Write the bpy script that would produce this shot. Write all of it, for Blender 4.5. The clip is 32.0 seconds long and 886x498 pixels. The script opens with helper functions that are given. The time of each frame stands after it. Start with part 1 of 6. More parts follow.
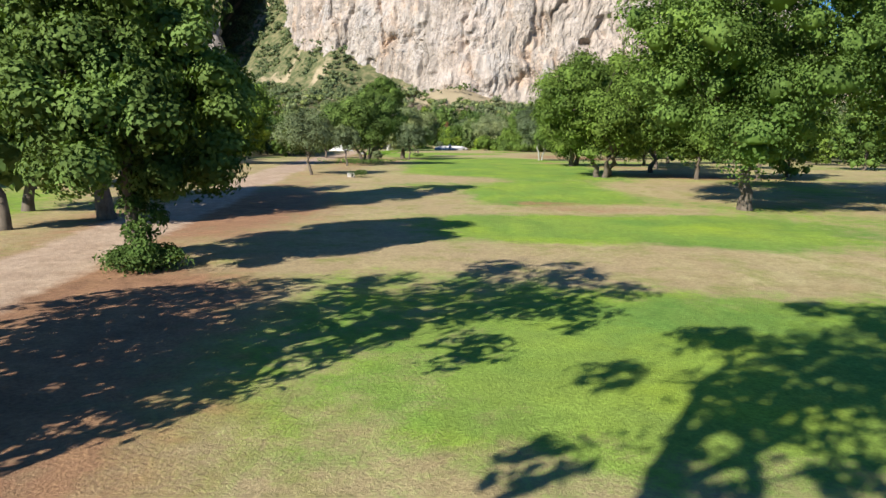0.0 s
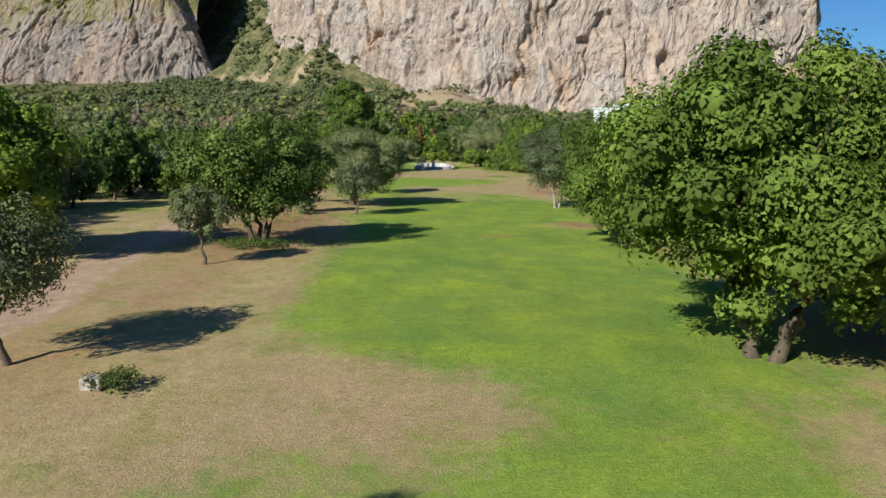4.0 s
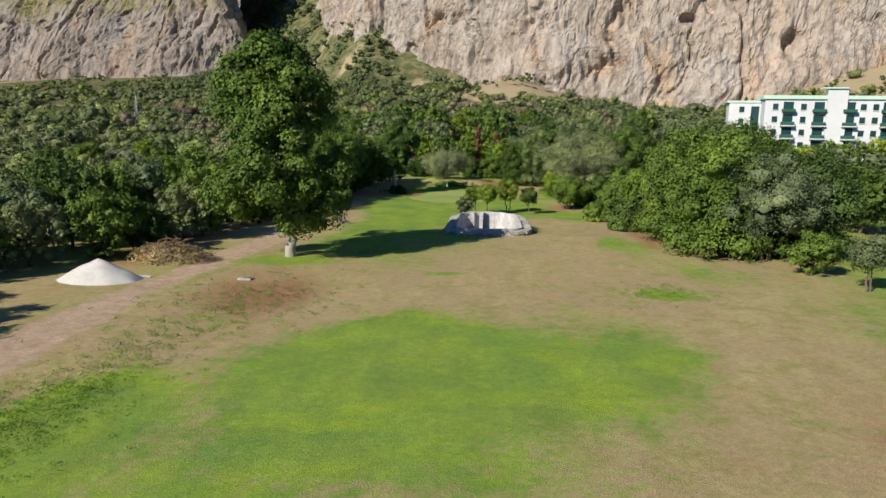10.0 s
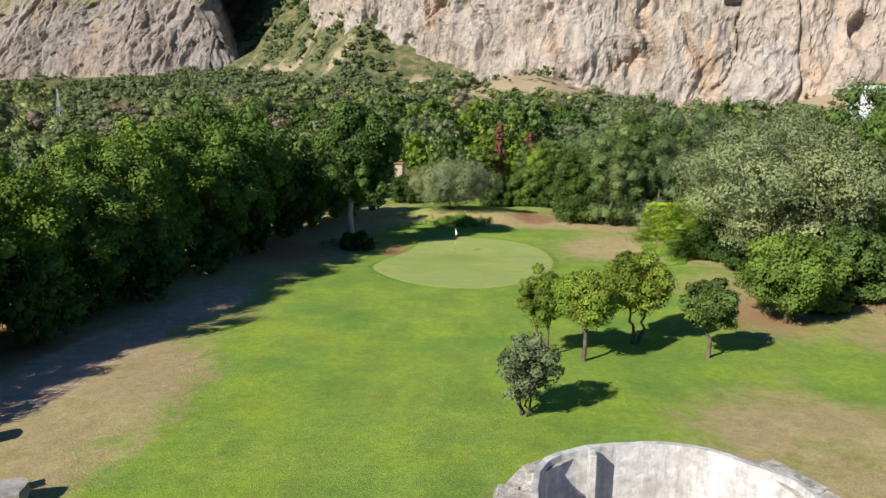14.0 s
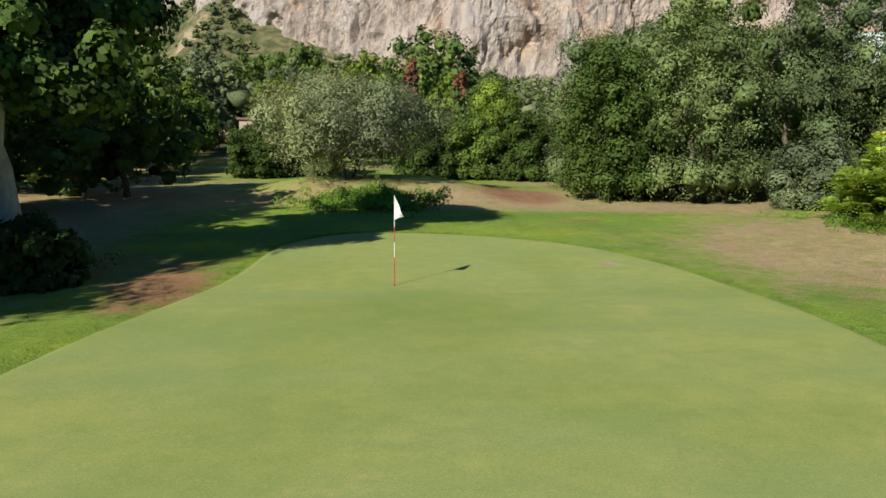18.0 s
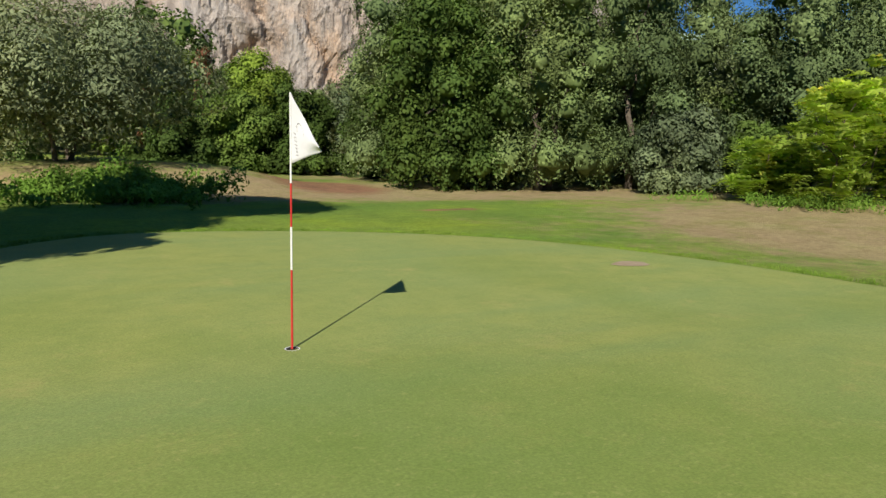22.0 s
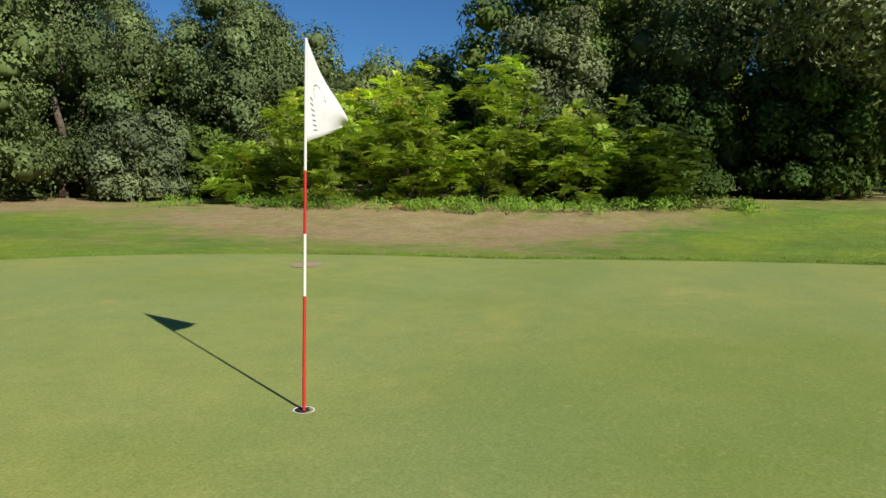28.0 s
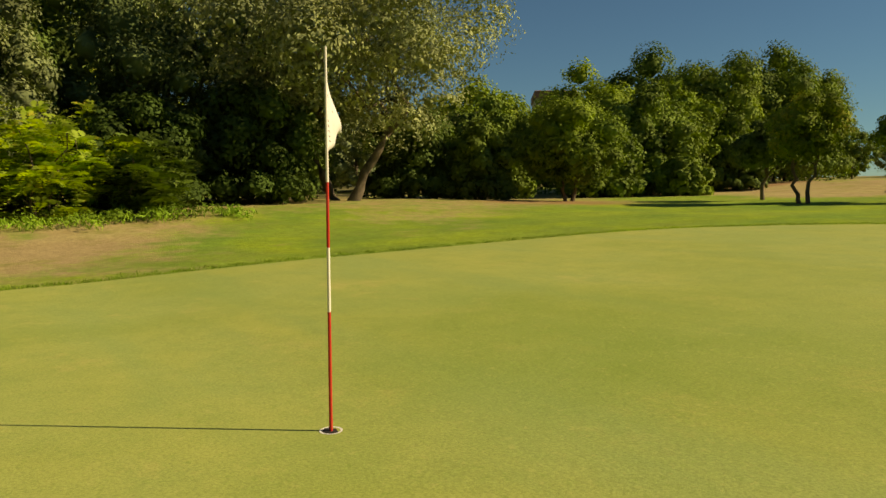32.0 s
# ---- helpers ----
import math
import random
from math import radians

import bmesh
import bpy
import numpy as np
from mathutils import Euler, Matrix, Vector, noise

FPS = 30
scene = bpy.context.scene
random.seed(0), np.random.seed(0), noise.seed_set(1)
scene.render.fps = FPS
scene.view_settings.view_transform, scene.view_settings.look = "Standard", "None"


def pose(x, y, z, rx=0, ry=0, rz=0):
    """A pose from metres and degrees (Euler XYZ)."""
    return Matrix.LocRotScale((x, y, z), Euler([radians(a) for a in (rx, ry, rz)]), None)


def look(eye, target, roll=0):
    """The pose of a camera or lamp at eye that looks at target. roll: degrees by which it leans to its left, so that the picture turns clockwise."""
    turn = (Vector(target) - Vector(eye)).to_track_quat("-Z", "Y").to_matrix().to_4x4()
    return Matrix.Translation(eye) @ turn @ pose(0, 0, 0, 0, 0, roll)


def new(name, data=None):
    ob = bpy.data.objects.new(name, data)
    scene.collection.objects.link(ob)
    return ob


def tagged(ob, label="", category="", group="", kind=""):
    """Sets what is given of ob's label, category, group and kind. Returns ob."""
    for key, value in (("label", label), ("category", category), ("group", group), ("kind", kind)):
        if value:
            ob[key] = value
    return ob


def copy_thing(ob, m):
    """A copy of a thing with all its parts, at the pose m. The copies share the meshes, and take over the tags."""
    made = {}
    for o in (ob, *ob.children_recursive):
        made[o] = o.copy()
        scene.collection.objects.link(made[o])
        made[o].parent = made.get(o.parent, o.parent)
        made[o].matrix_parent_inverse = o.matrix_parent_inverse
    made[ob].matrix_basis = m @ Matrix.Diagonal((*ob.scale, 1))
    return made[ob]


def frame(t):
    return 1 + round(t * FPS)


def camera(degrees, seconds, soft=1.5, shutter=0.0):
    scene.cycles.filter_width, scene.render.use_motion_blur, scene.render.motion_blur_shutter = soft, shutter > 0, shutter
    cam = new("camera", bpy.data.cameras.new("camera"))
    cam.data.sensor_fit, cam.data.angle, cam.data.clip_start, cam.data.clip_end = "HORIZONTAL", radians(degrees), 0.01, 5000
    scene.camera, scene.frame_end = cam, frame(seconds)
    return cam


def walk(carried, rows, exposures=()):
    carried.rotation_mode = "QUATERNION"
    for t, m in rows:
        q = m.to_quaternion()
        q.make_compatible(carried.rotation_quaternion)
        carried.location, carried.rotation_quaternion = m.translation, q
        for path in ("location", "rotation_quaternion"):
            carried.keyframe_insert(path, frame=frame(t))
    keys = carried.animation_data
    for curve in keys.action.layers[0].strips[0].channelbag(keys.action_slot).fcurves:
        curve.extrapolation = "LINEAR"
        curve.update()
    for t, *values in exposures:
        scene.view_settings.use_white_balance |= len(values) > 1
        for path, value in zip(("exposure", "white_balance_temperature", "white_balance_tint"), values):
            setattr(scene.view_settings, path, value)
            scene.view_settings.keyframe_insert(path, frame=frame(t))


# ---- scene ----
cam = camera(64.7, 32.0)
PATH = [
    (0, (4.203, -71.654, 9.066), (4.191, -69.685, 8.712), 0.8),
    (0.5, (4.34, -68.039, 9.428), (4.33, -66.071, 9.073), 1.0),
    (1, (4.613, -64.937, 9.722), (4.606, -62.969, 9.366), 1.0),
    (1.5, (4.869, -61.299, 10.106), (4.864, -59.331, 9.75), 1.1),
    (2, (5.101, -57.054, 10.488), (5.101, -55.086, 10.132), 1.0),
    (2.5, (5.354, -52.493, 10.913), (5.356, -50.525, 10.557), 1.0),
    (3, (5.632, -47.531, 11.314), (5.639, -45.563, 10.958), 0.9),
    (3.5, (5.862, -42.253, 11.741), (5.873, -40.285, 11.385), 1.0),
    (5.5, (6.459, -21.922, 12.833), (6.473, -19.955, 12.475), 1.0),
    (6, (6.626, -16.279, 13.072), (6.636, -14.311, 12.714), 0.9),
    (6.5, (6.83, -9.728, 13.213), (6.833, -7.76, 12.855), 0.8),
    (7, (7.059, -3.053, 13.181), (7.052, -1.085, 12.822), 0.8),
    (7.5, (7.139, 4.318, 13.103), (7.116, 6.284, 12.739), 0.8),
    (8, (7.123, 11.611, 13.251), (7.067, 13.577, 12.883), 0.8),
    (8.5, (7.131, 19.357, 13.37), (7.031, 21.32, 12.999), 0.8),
    (9, (7.156, 27.801, 13.503), (7.022, 29.762, 13.132), 0.8),
    (9.5, (7.17, 36.115, 13.577), (7.007, 38.073, 13.204), 0.8),
    (10, (6.923, 44.554, 13.606), (6.739, 46.51, 13.233), 0.8),
    (10.5, (6.577, 53.052, 13.488), (6.38, 55.007, 13.117), 0.7),
    (11, (6.015, 61.353, 13.222), (5.818, 63.309, 12.853), 0.6),
    (11.5, (5.232, 69.608, 12.992), (5.035, 71.564, 12.626), 0.6),
    (12, (4.173, 78.142, 12.786), (3.977, 80.099, 12.42), 0.6),
    (12.5, (3.238, 86.144, 12.495), (3.043, 88.101, 12.133), 0.5),
    (13, (2.389, 93.359, 12.099), (2.191, 95.316, 11.74), 0.4),
    (13.5, (1.554, 100.701, 11.556), (1.357, 102.659, 11.199), 0.6),
    (15.5, (-1.391, 122.557, 9.187), (-1.551, 124.519, 8.835), 0.3),
    (16, (-2.117, 128.804, 8.141), (-2.233, 130.77, 7.789), 0.7),
    (16.5, (-2.999, 135.246, 6.768), (-3.07, 137.215, 6.424), 0.6),
    (17, (-3.453, 140.962, 5.675), (-3.46, 142.933, 5.334), 0.6),
    (17.5, (-3.856, 145.996, 4.529), (-3.785, 147.966, 4.194), 0.6),
    (18, (-4.16, 149.845, 3.629), (-4.002, 151.811, 3.296), 0.6),
    (18.5, (-4.402, 152.518, 2.948), (-4.156, 154.476, 2.621), 0.7),
    (19, (-4.551, 154.632, 2.523), (-4.228, 156.579, 2.205), 1.0),
    (19.5, (-4.661, 156.139, 2.222), (-4.27, 158.075, 1.909), 1.1),
    (20, (-4.875, 157.306, 2.023), (-4.41, 159.225, 1.714), 1.2),
    (20.5, (-5.077, 158.287, 1.898), (-4.538, 160.188, 1.596), 1.2),
    (21, (-5.237, 159.086, 1.829), (-4.601, 160.957, 1.533), 1.1),
    (21.5, (-5.339, 159.755, 1.771), (-4.577, 161.581, 1.483), 1.2),
    (22, (-5.466, 160.31, 1.723), (-4.574, 162.076, 1.441), 1.3),
    (22.5, (-5.654, 160.689, 1.694), (-4.656, 162.398, 1.418), 1.4),
    (23, (-5.881, 161.092, 1.674), (-4.781, 162.739, 1.403), 1.5),
    (23.5, (-6.101, 161.507, 1.632), (-4.882, 163.069, 1.369), 1.4),
    (24, (-6.277, 161.819, 1.6), (-4.948, 163.29, 1.344), 1.5),
    (24.5, (-6.483, 162.008, 1.563), (-5.047, 163.377, 1.313), 1.3),
    (25, (-6.698, 162.286, 1.532), (-5.159, 163.537, 1.287), 1.4),
    (25.5, (-6.917, 162.526, 1.525), (-5.296, 163.67, 1.28), 1.7),
    (27.5, (-7.587, 163.947, 1.44), (-5.691, 164.541, 1.223), 1.7),
    (28, (-7.717, 164.375, 1.414), (-5.775, 164.801, 1.204), 1.5),
    (28.5, (-7.879, 164.907, 1.389), (-5.904, 165.148, 1.187), 1.4),
    (29, (-7.979, 165.461, 1.362), (-5.99, 165.514, 1.165), 1.1),
    (29.5, (-8.06, 165.973, 1.337), (-6.076, 165.817, 1.147), 0.9),
    (30, (-8.051, 166.442, 1.32), (-6.096, 166.063, 1.14), 0.5),
    (30.5, (-7.99, 166.825, 1.327), (-6.086, 166.241, 1.152), 0.3),
    (31, (-7.899, 167.175, 1.339), (-6.067, 166.392, 1.168), 0.1),
    (31.5, (-7.695, 167.482, 1.352), (-5.961, 166.5, 1.185), 0.0),
    (32, (-7.488, 167.768, 1.365), (-5.88, 166.59, 1.203), -0.1),
]
EXPOSURE = ((0, 0.75, 6150, 10), (1.5, 0.55, 6150, 10), (3, 0.25, 6250, 10), (7, 0.28, 6450, 10), (8, 0.32, 6450, 10), (9.2, 0.17, 6500, 10), (11, 0.18, 6500, 10), (13, 0.42, 6400, 10), (16, 0.48, 6350, 10), (19, 0.14, 6500, 10), (29, 0.12, 6500, 10), (30, 0.14, 6900, 11), (31, 0.16, 8500, 12), (32, 0.18, 12500, 5))
walk(cam, [(t, look(eye, aim, roll)) for t, eye, aim, roll in PATH], EXPOSURE)

# ---- light ----
SUN_ELEV, SUN_HEAD = 32.6, 39.5      # elevation; heading of the shadows, degrees right of +y
world = bpy.data.worlds.new("sky")
scene.world = world
world.use_nodes = True
wn = world.node_tree.nodes
sky = wn.new("ShaderNodeTexSky")
sky.sky_type, sky.sun_disc = "NISHITA", False
sky.sun_elevation, sky.sun_rotation = radians(SUN_ELEV), radians(SUN_HEAD + 180)
sky.air_density, sky.dust_density, sky.ozone_density = 1.0, 0.0, 9.0
wn["Background"].inputs["Strength"].default_value = 0.056
blue = wn.new("ShaderNodeMix")
blue.data_type, blue.blend_type = "RGBA", "MULTIPLY"
blue.inputs[0].default_value, blue.inputs[7].default_value = 1.0, (0.76, 1.06, 1.22, 1.0)
world.node_tree.links.new(sky.outputs[0], blue.inputs[6])
world.node_tree.links.new(blue.outputs[2], wn["Background"].inputs["Color"])
sun = new("sun", bpy.data.lights.new("sun", "SUN"))
sun.data.energy, sun.data.angle, sun.data.color = 5.0, radians(0.5), (1.0, 0.93, 0.82)
_c = math.cos(radians(SUN_ELEV))
sun.matrix_world = look((0, 0, 60), (_c * math.sin(radians(SUN_HEAD)), _c * math.cos(radians(SUN_HEAD)), 60 - math.sin(radians(SUN_ELEV))))


# ---- number helpers ----
def vnoise(x, y, seed=0):
    """Smooth value noise over the plane, 0 to 1, for arrays."""
    xi, yi = np.floor(x).astype(np.int64), np.floor(y).astype(np.int64)
    fx, fy = x - xi, y - yi
    fx, fy = fx * fx * (3 - 2 * fx), fy * fy * (3 - 2 * fy)

    def h(a, b):
        n = (a * 374761393 + b * 668265263 + seed * 974634777) & 0x7FFFFFFF
        n = ((n ^ (n >> 13)) * 1274126177) & 0x7FFFFFFF
        return ((n ^ (n >> 16)) & 0xFFFF) / 65535.0
    a, b, c, d = h(xi, yi), h(xi + 1, yi), h(xi, yi + 1), h(xi + 1, yi + 1)
    return (a * (1 - fx) + b * fx) * (1 - fy) + (c * (1 - fx) + d * fx) * fy


def fbm(x, y, seed=0, octaves=5, gain=0.5):
    total, amp, norm = 0.0, 1.0, 0.0
    for i in range(octaves):
        total = total + amp * vnoise(x * 2 ** i, y * 2 ** i, seed + i)
        norm += amp
        amp *= gain
    return total / norm


def sstep(a, b, v):
    t = np.clip((v - a) / (b - a), 0, 1)
    return t * t * (3 - 2 * t)


GROUND_Y = (-800, -400, -72, -53, -36, -17, 0, 24, 48, 97, 113, 124, 141, 150, 154, 160, 166, 180, 200, 225)
GROUND_Z = (10, 8, 5.4, 5.05, 4.95, 5.05, 4.75, 4.1, 3.4, 2.45, 2.15, 1.35, 0.85, 0.66, 0.5, 0.22, 0.0, 0.0, 0.0, 0.6)
FOOT_X = (-900, -380, -197, -150, -122, -95, -29, 22, 80, 124, 175, 231, 277, 336, 467, 900)
FOOT_Z = (32, 38, 42, 41, 40, 38, 33, 28, 19, 19, 32, 52, 62, 60, 42, 30)
FOOT_D = (660, 620, 598, 590, 560, 532, 510, 476, 468, 462, 460, 462, 468, 488, 550, 640)


def ground_z(x, y):
    """Height of the ground; works for numbers and arrays."""
    x, y = np.asarray(x, float), np.asarray(y, float)
    z = np.interp(y, GROUND_Y, GROUND_Z)
    # grassy bank under the wide olive
    z = z + 1.0 * np.exp(-(((x + 5.0) / 6.8) ** 2 + ((y - 190.8) / 5.2) ** 2) ** 2)
    rim = np.exp(-((y - 163) / 16) ** 2)
    z = z + rim * 0.8 / (1 + np.exp(-(np.abs(x + 3) - 16) / 2))
    far = np.clip((y - 225) / np.maximum(np.interp(x, FOOT_X, FOOT_D) - 225, 1), 0, 2.2)
    fz = np.interp(x, FOOT_X, FOOT_Z)
    z = z + np.where(far < 1, (fz - 0.6) * far ** 1.6, (fz - 0.6) * (1 + (far - 1) * 0.8))
    # scree fan that comes down out of the ravine, and a straw-covered mound at the foot of the cliff
    fan = 42 + 0.92 * np.minimum(x + 198, 104) + 0.85 * (y - 620) - 0.1 * np.maximum(x + 94, 0) + 14 * (fbm(x / 30, y / 30, 15, 4) - 0.5)
    z = np.where((x > -330) & (x < 0) & (y > 420), np.maximum(z, fan), z)
    z = z + 11 * np.exp(-((x - 6) / 30) ** 2 - ((y - 455) / 20) ** 2) * (0.7 + 0.6 * fbm(x / 14, y / 14, 19, 3))
    z = z + np.clip((np.abs(x) - 70) / 120, 0, 1) * 5 * fbm(x / 50, y / 50, 5) * sstep(150, 300, y)
    return z


def gz(x, y):
    return float(ground_z(x, y))


# ---- mesh helpers ----
def np_mesh(name, verts, quads, mat, tris=None, smooth=False):
    """A mesh from arrays of corners and faces."""
    me = bpy.data.meshes.new(name)
    verts = np.asarray(verts, np.float32)
    quads = np.asarray(quads, np.int32).reshape(-1, 4)
    loops = quads.ravel()
    starts = np.arange(len(quads), dtype=np.int32) * 4
    if tris is not None and len(tris):
        tris = np.asarray(tris, np.int32).reshape(-1, 3)
        starts = np.concatenate([starts, len(loops) + np.arange(len(tris), dtype=np.int32) * 3])
        loops = np.concatenate([loops, tris.ravel()])
    me.vertices.add(len(verts))
    me.vertices.foreach_set("co", verts.ravel())
    me.loops.add(len(loops))
    me.loops.foreach_set("vertex_index", loops.astype(np.int32))
    me.polygons.add(len(starts))
    me.polygons.foreach_set("loop_start", starts.astype(np.int32))
    me.update(calc_edges=True)
    me.polygons.foreach_set("use_smooth", np.full(len(starts), smooth))
    me.materials.append(mat)
    return me


def thing(name, x, y, z, label, category, group="", turn=0.0):
    ob = new(name)
    ob.matrix_world = pose(x, y, z, 0, 0, turn)
    ob.empty_display_size = 0.2
    return tagged(ob, label, category, group)


def under(name, me, parent, label="", m=None):
    """One mesh part under its thing."""
    ob = new(name, me)
    ob.parent = parent
    if m is not None:
        ob.matrix_basis = m
    if label:
        tagged(ob, label)
    return ob


def bm_mesh(name, bm, mat, smooth=False):
    me = bpy.data.meshes.new(name)
    bm.normal_update()
    bm.to_mesh(me)
    bm.free()
    me.materials.append(mat)
    if smooth:
        for p in me.polygons:
            p.use_smooth = True
    return me


def part(name, bm, mat, parent, label="", smooth=False):
    return under(name, bm_mesh(name, bm, mat, smooth), parent, label)


def box(sx, sy, sz, at=(0, 0, 0), bevel=0.0):
    bm = bmesh.new()
    bmesh.ops.create_cube(bm, size=1.0)
    bmesh.ops.transform(bm, matrix=Matrix.Translation(at) @ Matrix.Diagonal((sx, sy, sz, 1)), verts=bm.verts)
    if bevel:
        bmesh.ops.bevel(bm, geom=bm.edges[:], offset=bevel, segments=1, affect="EDGES")
    return bm


def rough_stone(sx, sy, sz, seed, amount=0.12, cuts=2):
    """An uneven block that sits on z = 0."""
    r = random.Random(seed)
    bm = bmesh.new()
    bmesh.ops.create_cube(bm, size=1.0)
    bmesh.ops.subdivide_edges(bm, edges=bm.edges[:], cuts=cuts, use_grid_fill=True)
    for v in bm.verts:
        n = noise.noise_vector(v.co * 1.7 + Vector((seed * 3.1, seed, 0)))
        v.co = v.co.lerp(v.co.normalized() * 0.62, 0.3 if amount > 0.1 else 0.1) + n * amount
        v.co = Vector((v.co.x * sx, v.co.y * sy, (v.co.z + 0.5) * sz))
    return bm


def tube_arrays(path, radii, seg=8, start=0):
    path = np.asarray(path, float)
    n = len(path)
    d = np.gradient(path, axis=0)
    d /= np.linalg.norm(d, axis=1)[:, None] + 1e-9
    ref = np.where(np.abs(d[:, 2:3]) > 0.9, [[1.0, 0, 0]], [[0, 0, 1.0]])
    a = np.cross(d, ref)
    a /= np.linalg.norm(a, axis=1)[:, None] + 1e-9
    b = np.cross(d, a)
    t = np.linspace(0, 2 * math.pi, seg, endpoint=False)
    v = path[:, None] + (a[:, None] * np.cos(t)[None, :, None] + b[:, None] * np.sin(t)[None, :, None]) * np.asarray(radii, float)[:, None, None]
    i, j = np.meshgrid(np.arange(n - 1), np.arange(seg), indexing="ij")
    k = (j + 1) % seg
    q = np.stack([i * seg + j, i * seg + k, (i + 1) * seg + k, (i + 1) * seg + j], -1).reshape(-1, 4)
    return v.reshape(-1, 3), q + start


def tube_mesh(name, tubes, mat, seg=8):
    vs, qs, n = [], [], 0
    for path, radii in tubes:
        v, q = tube_arrays(path, radii, seg, n)
        vs.append(v)
        qs.append(q)
        n += len(v)
    return np_mesh(name, np.concatenate(vs), np.concatenate(qs), mat, smooth=True)


# ---- materials ----
def material(name, rough=0.8, spec=0.3, metal=0.0):
    m = bpy.data.materials.new(name)
    m.use_nodes = True
    b = m.node_tree.nodes["Principled BSDF"]
    b.inputs["Roughness"].default_value = rough
    b.inputs["Specular IOR Level"].default_value = spec
    b.inputs["Metallic"].default_value = metal
    return m, m.node_tree.nodes, m.node_tree.links, b


def ntex(nodes, links, scale, detail=4.0, rough=0.55, coord=None, stretch=None):
    n = nodes.new("ShaderNodeTexNoise")
    n.inputs["Scale"].default_value, n.inputs["Detail"].default_value, n.inputs["Roughness"].default_value = scale, detail, rough
    if coord is None:
        coord = nodes.new("ShaderNodeNewGeometry").outputs["Position"]
    if stretch:
        mp = nodes.new("ShaderNodeMapping")
        mp.inputs["Scale"].default_value = stretch
        links.new(coord, mp.inputs["Vector"])
        coord = mp.outputs[0]
    links.new(coord, n.inputs["Vector"])
    return n.outputs["Fac"]


def ramp(nodes, links, fac, stops):
    r = nodes.new("ShaderNodeValToRGB")
    e = r.color_ramp.elements
    while len(e) < len(stops):
        e.new(0.5)
    for el, (p, c) in zip(e, stops):
        el.position, el.color = p, (c if isinstance(c, tuple) else (c, c, c)) + (1.0,)
    links.new(fac, r.inputs[0])
    return r.outputs[0]


def mix(nodes, links, fac, a, b, kind="MIX"):
    n = nodes.new("ShaderNodeMix")
    n.data_type, n.blend_type = "RGBA", kind
    for sock, v in ((n.inputs[0], fac), (n.inputs[6], a), (n.inputs[7], b)):
        if hasattr(v, "is_linked"):
            links.new(v, sock)
        elif isinstance(v, tuple):
            sock.default_value = v + (1.0,)
        else:
            sock.default_value = v
    return n.outputs[2]


def calc(nodes, links, op, a, b, clamp=False):
    n = nodes.new("ShaderNodeMath")
    n.operation, n.use_clamp = op, clamp
    for sock, v in zip(n.inputs, (a, b)):
        if hasattr(v, "is_linked"):
            links.new(v, sock)
        else:
            sock.default_value = v
    return n.outputs[0]


def bump(nodes, links, bsdf, height, strength=0.4, dist=0.05):
    n = nodes.new("ShaderNodeBump")
    n.inputs["Strength"].default_value, n.inputs["Distance"].default_value = strength, dist
    links.new(height, n.inputs["Height"])
    links.new(n.outputs[0], bsdf.inputs["Normal"])


def leaf_material(name, dark, light, accent=None, share=0.0, rough=0.5, through_light=0.14):
    m, n, l, b = material(name, rough + 0.15, 0.08)
    isl = n.new("ShaderNodeNewGeometry").outputs["Random Per Island"]
    mid = tuple((p + q) / 2 for p, q in zip(dark, light))
    dark, light = (tuple(0.45 * p + 0.55 * q for p, q in zip(c, mid)) for c in (dark, light))
    col = ramp(n, l, isl, [(0.0, dark), (0.55, mid), (1.0, light)])
    if accent:
        big = ntex(n, l, 0.9, 2.0)
        col = mix(n, l, ramp(n, l, calc(n, l, "ADD", calc(n, l, "MULTIPLY", isl, 0.35), big), [(0.78 - share, 0.0), (0.9 - share * 0.6, 1.0)]), col, accent)
    tone = ramp(n, l, ntex(n, l, 0.6, 3.0), [(0.36, 0.62), (0.64, 1.28)])
    col = mix(n, l, 1.0, col, tone, "MULTIPLY")
    grove = ramp(n, l, ntex(n, l, 0.14, 2.0), [(0.36, (0.8, 0.86, 0.88)), (0.52, 1.16), (0.66, (1.5, 1.42, 1.2))])
    col = mix(n, l, 0.85, col, grove, "MULTIPLY")
    own = n.new("ShaderNodeObjectInfo").outputs["Random"]
    col = mix(n, l, 1.0, col, ramp(n, l, own, [(0.0, (0.92, 0.96, 1.0)), (0.5, 1.1), (1.0, (1.24, 1.21, 1.08))]), "MULTIPLY")
    l.new(col, b.inputs["Base Color"])
    t = n.new("ShaderNodeBsdfTranslucent")
    l.new(mix(n, l, 1.0, col, (1.5, 1.6, 0.6), "MULTIPLY"), t.inputs["Color"])
    ms = n.new("ShaderNodeMixShader")
    ms.inputs[0].default_value = through_light
    l.new(b.outputs[0], ms.inputs[1])
    l.new(t.outputs[0], ms.inputs[2])
    l.new(ms.outputs[0], n["Material Output"].inputs[0])
    return m


